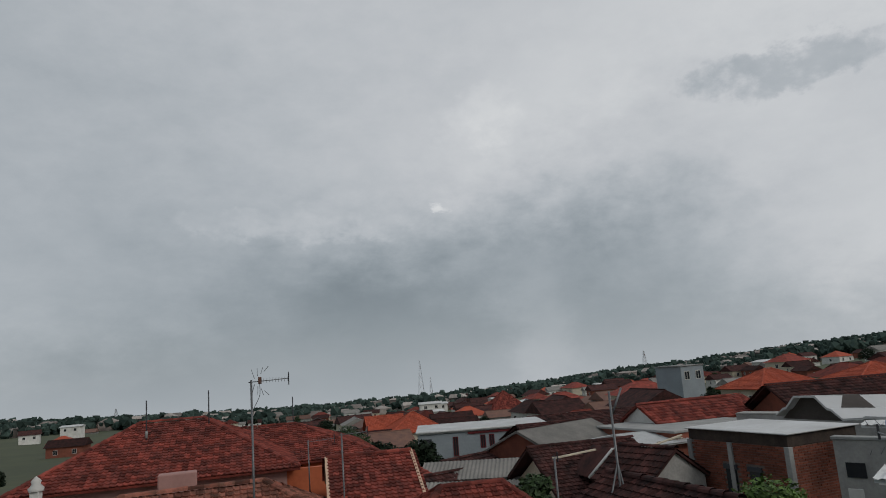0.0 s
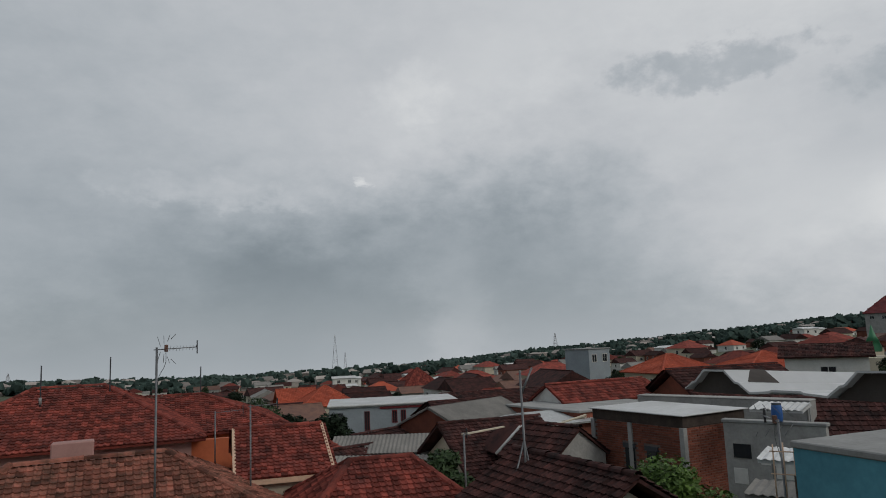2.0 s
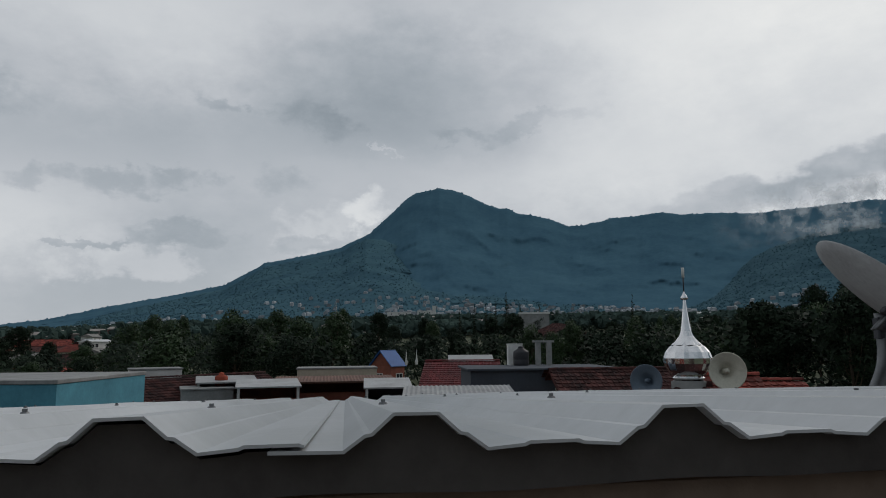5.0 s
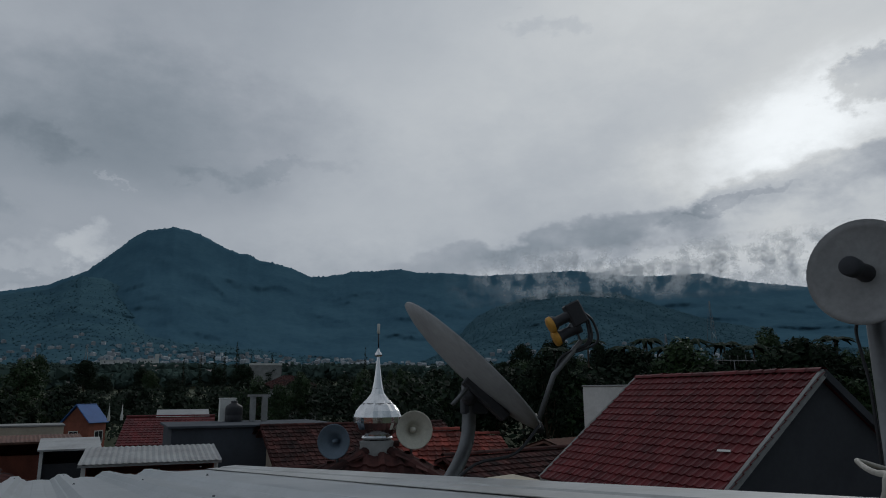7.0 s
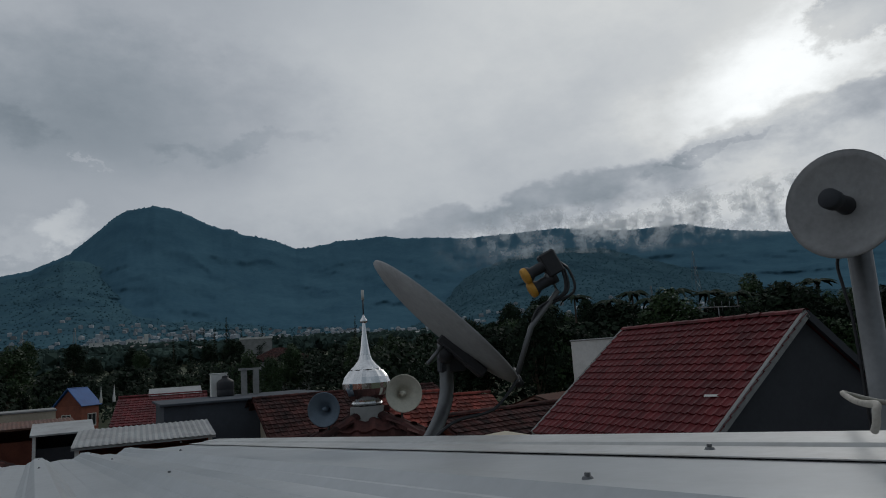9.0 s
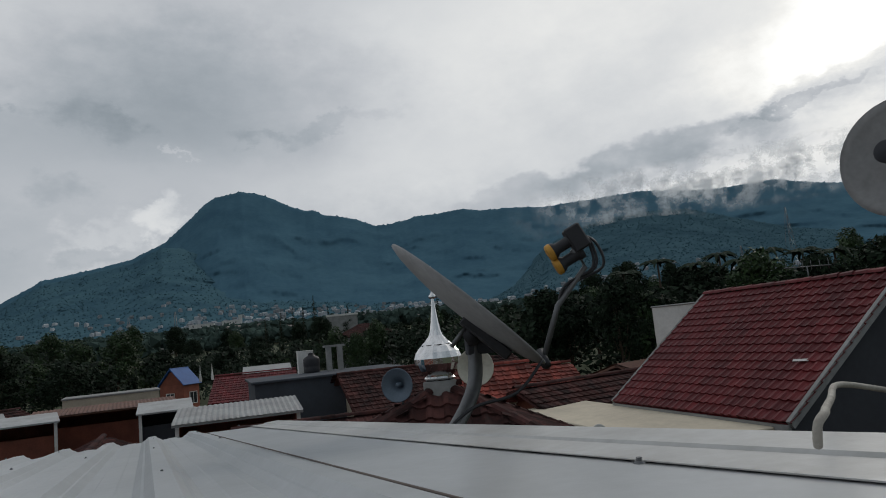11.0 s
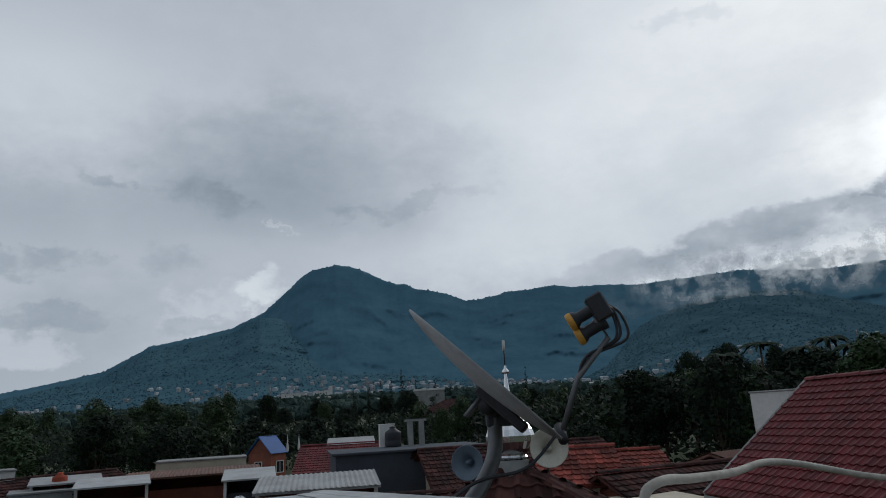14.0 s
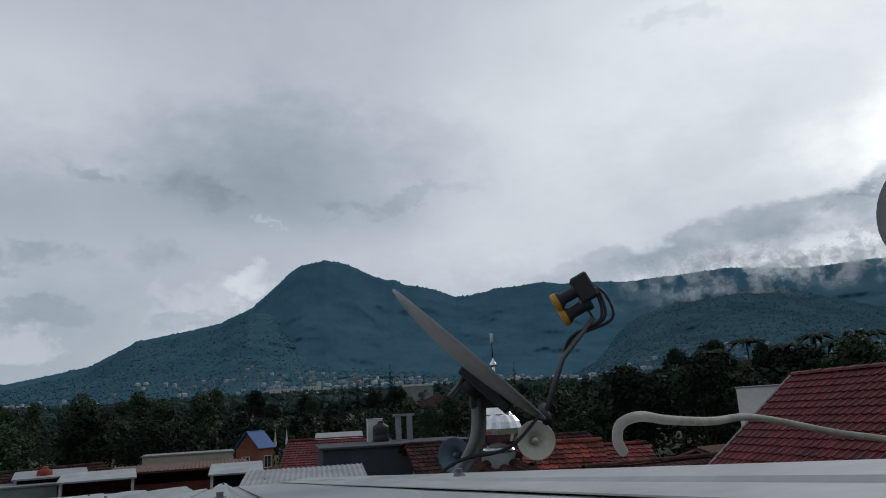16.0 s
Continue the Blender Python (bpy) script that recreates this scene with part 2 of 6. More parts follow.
M_CREAM = mat("cream_paint", (0.60, 0.53, 0.41), (0.42, 0.37, 0.29), 0.85, 0.7, 9, 0.1, vary=0.15)
M_TRIM = mat("peach_trim_paint", (0.66, 0.45, 0.31), (0.48, 0.33, 0.24), 0.8, 1.5, 12, 0.1)
M_GREY = mat("grey_cement", (0.33, 0.33, 0.32), (0.19, 0.19, 0.185), 0.92, 0.9, 10, 0.25, vary=0.15)
M_BLOCK = mat("pale_cement_block", (0.42, 0.41, 0.39), (0.24, 0.235, 0.225), 0.92, 1.6, 12, 0.3)
M_BLUEGREY = mat("blue_grey_paint", (0.30, 0.34, 0.37), (0.22, 0.25, 0.27), 0.85, 0.5, 8, 0.1)
M_TEAL = mat("teal_paint", (0.10, 0.33, 0.42), (0.06, 0.20, 0.26), 0.8, 0.8, 8, 0.15)
M_NAVY = mat("dark_slate_paint", (0.062, 0.072, 0.088), (0.04, 0.047, 0.058), 0.85, 0.7, 9, 0.1)
M_DARKWALL = mat("charcoal_paint", (0.055, 0.058, 0.066), (0.038, 0.04, 0.046), 0.9, 0.7, 9, 0.1)
M_ORANGEWALL = mat("orange_paint", (0.55, 0.15, 0.06), (0.40, 0.10, 0.045), 0.85, 0.8, 9, 0.1)
M_PINK = mat("pink_wall_paint", (0.44, 0.25, 0.22), (0.32, 0.18, 0.16), 0.85, 1.2, 10, 0.15)
M_BRICK = mat("red_brick", (0.26, 0.090, 0.060), (0.14, 0.055, 0.040), 0.92, 1.2, 16, 0.3, vary=0.25, spec=0.15)
M_BRICK_I = mat("red_brick_courses", (0.26, 0.090, 0.060), (0.14, 0.055, 0.040), 0.92, 1.2, 16, 0.3, vary=0.28, spec=0.15, island=True)
M_SOOT = mat("sooty_cement", (0.085, 0.066, 0.056), (0.035, 0.028, 0.025), 0.95, 2.5, 14, 0.3, spec=0.15)
M_MORTAR = mat("cement_mortar", (0.19, 0.155, 0.135), (0.12, 0.10, 0.09), 0.95, 1.5, 16, 0.3)
M_ASBESTOS = mat("grey_fibre_cement_sheet", (0.27, 0.255, 0.235), (0.15, 0.145, 0.135), 0.9, 0.9, 12, 0.2, vary=0.1)
M_ZINC = mat("pale_metal_sheet", (0.66, 0.67, 0.67), (0.42, 0.42, 0.41), 0.5, 0.6, 8, 0.05, vary=0.12)
M_ZINC_OLD = mat("dull_metal_sheet", (0.42, 0.43, 0.43), (0.24, 0.235, 0.23), 0.6, 0.9, 10, 0.1, vary=0.2)
M_RUST = mat("rusty_sheet", (0.20, 0.10, 0.07), (0.10, 0.06, 0.05), 0.85, 1.5, 12, 0.2, vary=0.2)
M_GLASS = mat("dark_window_glass", (0.02, 0.024, 0.028), (0.03, 0.034, 0.038), 0.15, 1, 8, 0.0)
M_STEEL = mat("galvanised_steel", (0.20, 0.205, 0.21), (0.12, 0.125, 0.13), 0.5, 6, 40, 0.05, metal=0.7)
M_CHROME = mat("polished_steel", (0.80, 0.80, 0.80), (0.66, 0.66, 0.66), 0.13, 8, 50, 0.03, metal=1.0)
M_DISH = mat("grey_painted_dish", (0.31, 0.31, 0.31), (0.21, 0.21, 0.21), 0.55, 5, 40, 0.05)
M_BLACK = mat("black_plastic", (0.018, 0.018, 0.022), (0.03, 0.03, 0.034), 0.5, 8, 60, 0.05)
M_YELLOW = mat("amber_feed_cap", (0.62, 0.33, 0.05), (0.45, 0.22, 0.03), 0.5, 14, 60, 0.05)
M_HORN = mat("cream_horn_paint", (0.60, 0.57, 0.48), (0.42, 0.40, 0.33), 0.6, 5, 30, 0.05)
M_HORN_BLUE = mat("blue_grey_horn_paint", (0.13, 0.17, 0.22), (0.09, 0.12, 0.15), 0.6, 5, 30, 0.05)
M_HOSE = mat("weathered_pale_pipe", (0.50, 0.47, 0.41), (0.24, 0.22, 0.19), 0.75, 14, 70, 0.2)
M_GREEN_DOME = mat("green_dome_paint", (0.055, 0.23, 0.11), (0.035, 0.16, 0.08), 0.45, 0.8, 6, 0.05)
M_BLUE = mat("blue_roof_paint", (0.03, 0.12, 0.36), (0.02, 0.08, 0.25), 0.6, 0.8, 6, 0.05)
M_BARK = mat("bark", (0.09, 0.065, 0.045), (0.05, 0.036, 0.026), 0.95, 4, 30, 0.5)
M_LEAF = mat("broad_leaves", (0.042, 0.074, 0.024), (0.017, 0.036, 0.014), 0.6, 0.7, 6, 0.1, vary=0.35, island=True, spec=0.3)
M_LEAF_BRIGHT = mat("fresh_leaves", (0.11, 0.19, 0.035), (0.045, 0.09, 0.022), 0.6, 1.2, 8, 0.1, vary=0.35, island=True, spec=0.3)
M_LEAF_DARK = mat("dark_tree_leaves", (0.017, 0.031, 0.015), (0.008, 0.016, 0.009), 0.8, 0.15, 3, 0.1, vary=0.4, island=True, spec=0.2)
M_GROUND = mat("grassy_earth", (0.085, 0.095, 0.045), (0.045, 0.055, 0.030), 0.95, 0.02, 0.3, 0.2)
# Air haze over the volcano is put into its base colour as blue.
M_HILL = mat("haze_tinted_forest_slope", (0.072, 0.146, 0.192), (0.052, 0.112, 0.156), 1.0, 0.008, 0.07, 0.0, spec=0.0, contrast=1.5)
# Foothill and shoulder woods carry the haze blue in their base colours too.
M_HILL_NEAR = mat("haze_tinted_foothill", (0.066, 0.122, 0.148), (0.042, 0.084, 0.108), 1.0, 0.014, 0.12, 0.0, spec=0.0, contrast=1.6)
M_SHOULDER = mat("haze_tinted_green_slope", (0.070, 0.136, 0.164), (0.048, 0.100, 0.132), 1.0, 0.010, 0.09, 0.0, spec=0.0, contrast=1.7)
# Slope villages and crowns: cool base colours stand for the haze before them.
M_VILLAGE = mat("haze_tinted_village_walls", (0.42, 0.44, 0.46), (0.20, 0.21, 0.22), 0.95, 0.02, 0.3, 0.0, vary=0.45, island=True)
M_HILL_TREES = mat("haze_tinted_slope_crowns", (0.070, 0.134, 0.158), (0.052, 0.106, 0.134), 1.0, 0.02, 0.2, 0.0, vary=0.14, island=True, spec=0.0)
# Far clumps are lightened and greyed in colour to imitate haze.
M_FARWOOD = mat("haze_tinted_tree_clumps", (0.058, 0.084, 0.072), (0.036, 0.056, 0.050), 1.0, 0.02, 0.2, 0.0, vary=0.4, island=True, spec=0.0)
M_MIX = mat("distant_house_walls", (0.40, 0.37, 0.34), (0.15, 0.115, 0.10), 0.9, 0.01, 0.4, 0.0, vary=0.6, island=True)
M_CLOUD = mat("drifting_mist", (0.88, 0.90, 0.92), (0.74, 0.78, 0.82), 1.0, 0.01, 0.06, 0.0, spec=0.0)


# ---- mesh helpers ----
def part(name, bm, material, parent=None, label=""):
    me = bpy.data.meshes.new(name)
    bm.to_mesh(me)
    bm.free()
    return link(name, me, material, parent, label)


def link(name, me, material, parent=None, label=""):
    if material is not None and not me.materials:
        me.materials.append(material)
    ob = new(name, me)
    if parent is not None:
        ob.parent = parent
    if label:
        ob["label"] = label
    return ob


def raw(name, verts, faces, material, parent=None, label="", smooth=False):
    me = bpy.data.meshes.new(name)
    me.from_pydata([tuple(v) for v in verts], [], faces)
    me.update()
    if smooth:
        me.polygons.foreach_set("use_smooth", [True] * len(me.polygons))
    return link(name, me, material, parent, label)


def thing(name, m, label, category, group=""):
    ob = new(name)
    ob.empty_display_size = 0.2
    ob.matrix_world = m
    return tagged(ob, label, category, group)


def box(bm, x0, x1, y0, y1, z0, z1, bevel=0.0):
    vs = [bm.verts.new(p) for p in ((x0, y0, z0), (x1, y0, z0), (x1, y1, z0), (x0, y1, z0), (x0, y0, z1), (x1, y0, z1), (x1, y1, z1), (x0, y1, z1))]
    fs = [bm.faces.new([vs[i] for i in f]) for f in ((3, 2, 1, 0), (4, 5, 6, 7), (0, 1, 5, 4), (1, 2, 6, 5), (2, 3, 7, 6), (3, 0, 4, 7))]
    if bevel:
        bmesh.ops.bevel(bm, geom=list({e for f in fs for e in f.edges}), offset=bevel, segments=1, affect="EDGES")
    return bm


def boxed(name, dims, material, parent=None, label="", bevel=0.0):
    return part(name, box(bmesh.new(), *dims, bevel=bevel), material, parent, label)


def lathe(name, profile, material, parent=None, label="", n=24, m=Matrix(), wave=None, smooth=True):
    """A turned shape: profile of (radius, height). wave(i, r): radius by the angle's index."""
    verts, faces = [], []
    for r, z in profile:
        for i in range(n):
            a = 2 * math.pi * i / n
            rr = r * (wave(i, r) if wave else 1)
            verts.append(m @ Vector((rr * math.cos(a), rr * math.sin(a), z)))
    for j in range(len(profile) - 1):
        for i in range(n):
            k = (i + 1) % n
            faces.append((j * n + i, j * n + k, (j + 1) * n + k, (j + 1) * n + i))
    return raw(name, verts, faces, material, parent, label, smooth)


def tube(name, pts, radius, material, parent=None, label="", n=8, taper=1.0):
    """A round bar along points."""
    pts = [Vector(p) for p in pts]
    verts, faces = [], []
    up = Vector((0.31, 0.17, 0.93))
    for j, p in enumerate(pts):
        d = (pts[min(j + 1, len(pts) - 1)] - pts[max(j - 1, 0)]).normalized()
        u = d.cross(up).normalized()
        v = d.cross(u)
        r = radius * (1 + (taper - 1) * j / max(len(pts) - 1, 1))
        for i in range(n):
            a = 2 * math.pi * i / n
            verts.append(p + u * (r * math.cos(a)) + v * (r * math.sin(a)))
    for j in range(len(pts) - 1):
        for i in range(n):
            k = (i + 1) % n
            faces.append((j * n + i, j * n + k, (j + 1) * n + k, (j + 1) * n + i))
    faces.append(tuple(range(n))[::-1])
    faces.append(tuple((len(pts) - 1) * n + i for i in range(n)))
    return raw(name, verts, faces, material, parent, label, True)


def spline(pts, per=6):
    pts = [Vector(p) for p in pts]
    out = []
    for i in range(len(pts) - 1):
        p0, p1, p2, p3 = pts[max(i - 1, 0)], pts[i], pts[i + 1], pts[min(i + 2, len(pts) - 1)]
        for k in range(per):
            t = k / per
            out.append(0.5 * ((2 * p1) + (p2 - p0) * t + (2 * p0 - 5 * p1 + 4 * p2 - p3) * t * t + (3 * p1 - p0 - 3 * p2 + p3) * t ** 3))
    return out + [pts[-1]]


def bearing(az, dist, z=0.0):
    """A place by its bearing from the terrace (degrees clockwise from +y) and distance."""
    return Vector((dist * math.sin(radians(az)), dist * math.cos(radians(az)), z))


EYE = 8.5


# ---- land ----
SLOPES = [(-180, 1.0), (-120, 0.0), (-60, -1.0), (-28, -1.3), (-13, -2.0), (-4, -2.1), (5, -2.0), (10, -1.7), (14, -1.4), (19, -0.95), (25, -0.65), (31, -0.15), (37, 0.3), (45, 0.9), (55, 1.4), (65, 2.0), (80, 2.4), (105, 2.5), (140, 2.4), (180, 1.0)]


def interp(table, a):
    for (a0, v0), (a1, v1) in zip(table, table[1:]):
        if a0 <= a <= a1:
            t = (a - a0) / (a1 - a0)
            return v0 + (v1 - v0) * t
    return table[-1][1]


def land(x, y):
    r = math.hypot(x, y)
    if r < 1:
        return 0.0
    az = math.degrees(math.atan2(x, y))
    s = math.tan(radians(interp(SLOPES, az)))
    return s * max(0.0, r - 25) + (noise.noise((x * 0.012, y * 0.012, 0)) * min(r * 0.012, 5.0) if r > 60 else 0)


def ground_sheet():
    rs = [0, 8, 16, 25, 40, 60, 90, 130, 180, 240, 320, 420, 560, 740, 960, 1250, 1600, 2100, 2800, 3600, 4700]
    n = 180
    verts, faces = [(0, 0, 0)], []
    for r in rs[1:]:
        for i in range(n):
            a = -math.pi + 2 * math.pi * i / n
            x, y = r * math.sin(a), r * math.cos(a)
            verts.append((x, y, land(x, y)))
    for i in range(n):
        faces.append((0, 1 + (i + 1) % n, 1 + i))
    for j in range(len(rs) - 2):
        for i in range(n):
            k = (i + 1) % n
            a, b = 1 + j * n, 1 + (j + 1) * n
            faces.append((a + i, a + k, b + k, b + i))
    ob = raw("ground", verts, faces, M_GROUND, smooth=True)
    tagged(ob, "grassy valley floor falling away under the town", "ground", kind="structure")


ground_sheet()


def hillside(profile, r_foot, r_top, foot_el, rough, seed, az, t, crest=None, foot=None, lift=0.0):
    """A point of a ridge's face: bearing az, t from the foot (0) to the crest (1)."""
    if crest is None:
        crest = interp(profile, az)
        foot = min(interp(SLOPES, az), crest) + foot_el
    r = r_foot + (r_top - r_foot) * t
    e = foot + (crest - foot) * (t ** 1.15) + lift
    q = Vector((r * math.sin(radians(az)), r * math.cos(radians(az)), r * 0.35)) * 0.0042
    spur = noise.ridged_multi_fractal(q + Vector((seed, 0, 0)), 0.9, 2.1, 5, 1.0, 2.0) - 1.0
    fell = 1 - abs(2 * t - 1) ** 3
    r -= rough * r_top * spur * fell
    e += 0.05 * noise.noise(q * 16) * fell
    return r * math.sin(radians(az)), r * math.cos(radians(az)), EYE + r * math.tan(radians(e))


def mountain(name, label, material, profile, r_foot, r_top, foot_el, rough, seed):
    """A ridge seen against the sky: crest elevation by bearing, with spurs, gullies and a tree-covered skin."""
    a0, a1 = profile[0][0], profile[-1][0]
    n, k = int((a1 - a0) * 14), 64
    verts, faces = [], []
    for i in range(n + 1):
        az = a0 + (a1 - a0) * i / n
        crest = interp(profile, az) + 0.05 * noise.noise((az * 1.7, seed, 0))
        tops = 0.06 * abs(noise.noise((az * 9.0, seed, 4))) + 0.20 * max(0.0, noise.noise((az * 5.5, seed, 9)) - 0.12)
        foot = min(interp(SLOPES, az), crest) + foot_el
        for j in range(k + 2):
            if j <= k:
                verts.append(hillside(profile, r_foot, r_top, foot_el, rough, seed, az, j / k, crest, foot, tops if j == k else 0.0))
            else:
                r = r_top * 1.25
                verts.append((r * math.sin(radians(az)), r * math.cos(radians(az)), EYE - r * math.tan(radians(1.0))))
    w = k + 2
    for i in range(n):
        for j in range(w - 1):
            a = i * w + j
            faces.append((a, a + w, a + w + 1, a + 1))
    ob = raw(name, verts, faces, material, smooth=True)
    tagged(ob, label, "mountain", kind="structure")


mountain("backdrop_mountain", "forested volcano with a rounded summit and long ridge, tinted haze-blue", M_HILL,
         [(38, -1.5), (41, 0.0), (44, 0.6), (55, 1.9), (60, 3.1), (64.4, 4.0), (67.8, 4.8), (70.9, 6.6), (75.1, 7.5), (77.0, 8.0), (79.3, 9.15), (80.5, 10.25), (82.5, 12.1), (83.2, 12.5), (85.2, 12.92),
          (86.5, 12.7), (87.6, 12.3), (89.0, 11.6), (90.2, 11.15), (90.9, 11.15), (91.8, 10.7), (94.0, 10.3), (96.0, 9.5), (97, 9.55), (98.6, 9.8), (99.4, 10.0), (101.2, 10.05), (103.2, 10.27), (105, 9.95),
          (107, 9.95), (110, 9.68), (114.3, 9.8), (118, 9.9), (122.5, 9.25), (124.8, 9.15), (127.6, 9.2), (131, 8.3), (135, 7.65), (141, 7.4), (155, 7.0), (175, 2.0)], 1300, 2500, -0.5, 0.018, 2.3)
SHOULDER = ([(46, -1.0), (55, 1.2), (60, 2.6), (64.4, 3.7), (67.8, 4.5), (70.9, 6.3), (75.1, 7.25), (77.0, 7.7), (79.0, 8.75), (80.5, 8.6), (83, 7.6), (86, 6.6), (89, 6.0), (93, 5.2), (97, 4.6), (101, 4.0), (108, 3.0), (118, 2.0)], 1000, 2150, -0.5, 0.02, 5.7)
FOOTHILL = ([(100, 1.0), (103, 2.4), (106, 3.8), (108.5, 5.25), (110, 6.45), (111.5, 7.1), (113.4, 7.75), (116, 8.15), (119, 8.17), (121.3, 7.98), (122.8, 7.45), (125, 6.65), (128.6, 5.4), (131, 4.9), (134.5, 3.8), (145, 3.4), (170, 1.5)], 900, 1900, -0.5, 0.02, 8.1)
mountain("backdrop_shoulder", "wooded shoulder running down from the volcano, tinted a greener haze-blue", M_SHOULDER, *SHOULDER)
mountain("backdrop_foothill", "wooded nearer foothill below the clouds, tinted haze-blue", M_HILL_NEAR, *FOOTHILL)


def slope_cover():
    """Villages and single tree crowns on the lower slopes, too far off to tell apart."""
    r2 = random.Random(23)
    hv, hf, tv, tf = [], [], [], []
    for i in range(900):
        hill, a0, a1 = (SHOULDER, 56, 108) if r2.random() < 0.75 else (FOOTHILL, 104, 134)
        az = r2.uniform(a0, a1) if r2.random() < 0.4 else r2.choice((62, 84, 88, 95, 98, 101, 106, 112, 118)) + r2.gauss(0, 1.8)
        if not a0 < az < a1:
            continue
        p = Vector(hillside(*hill, az, 0.42 * r2.random() ** 1.8))
        w, d, h, rise = r2.uniform(2.0, 5.0), r2.uniform(2.0, 4.0), r2.uniform(2.5, 5.5), r2.uniform(0.4, 2.2)
        m = Matrix.Translation(p) @ pose(0, 0, 0, 0, 0, r2.uniform(0, 180))
        o = len(hv)
        hv += [m @ Vector(c) for c in ((-w, -d, -6), (w, -d, -6), (w, d, -6), (-w, d, -6), (-w, -d, h), (w, -d, h), (w, d, h), (-w, d, h), (-w, 0, h + rise), (w, 0, h + rise))]
        hf += [tuple(o + c for c in f) for f in ((0, 1, 5, 4), (1, 2, 6, 9, 5), (2, 3, 7, 6), (3, 0, 4, 8, 7), (4, 5, 9, 8), (6, 7, 8, 9))]
    for i in range(15000):
        hill, a0, a1 = (SHOULDER, 52, 112) if r2.random() < 0.62 else (FOOTHILL, 103, 140)
        p = Vector(hillside(*hill, r2.uniform(a0, a1), r2.random() ** 0.8))
        q = r2.uniform(1.2, 2.8)
        a = Vector((r2.gauss(0, 1), r2.gauss(0, 1), r2.gauss(0, 1))).normalized()
        b = a.orthogonal().normalized()
        c = a.cross(b)
        p.z += q * 0.1
        o = len(tv)
        tv += [p - a * q, p - b * q, p + a * q, p + b * q, p + c * q, p - c * q]
        tf += [tuple(o + k for k in f) for f in ((0, 1, 4), (1, 2, 4), (2, 3, 4), (3, 0, 4), (1, 0, 5), (2, 1, 5), (3, 2, 5), (0, 3, 5))]
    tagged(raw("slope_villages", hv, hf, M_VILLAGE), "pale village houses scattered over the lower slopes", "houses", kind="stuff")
    tagged(raw("slope_trees", tv, tf, M_HILL_TREES), "tree crowns over the wooded slopes, tinted haze blue-green", "woods", kind="stuff")


slope_cover()


# ---- the terrace and the sheet roof beside it ----
EAVE = Matrix(((0.2186, 0.9758, 0, 0.87), (-0.9758, 0.2186, 0, -0.34), (0.016, 0, 1, 8.405), (0, 0, 0, 1)))  # x along the eave, y down the ribs
PITCH, RIB0 = 0.245, 0.0
ROOF_L, ROOF_R, ROOF_LEN, FALL = -1.53, 2.035, 4.75, 0.075


def rib_profile(v0, v1, step=PITCH):
    """Points (v, height) of the trapezoid ribs between two places along the eave."""
    pts = [(v0, 0.0)]
    k = math.ceil((v0 - RIB0 + 0.06) / step)
    while RIB0 + k * step + 0.06 < min(v1, ROOF_R - 0.40):
        c = RIB0 + k * step
        pts += [(c - 0.063, -0.001), (c - 0.045, 0.012), (c - 0.039, 0.013), (c - 0.02, 0.030), (c + 0.02, 0.030), (c + 0.039, 0.013), (c + 0.045, 0.012), (c + 0.063, -0.001),
                (c + 0.095, 0.0015), (c + 0.100, 0.0035), (c + 0.145, 0.0035), (c + 0.150, 0.0015)]
        k += 1
    return pts + [(v1, 0.0)]


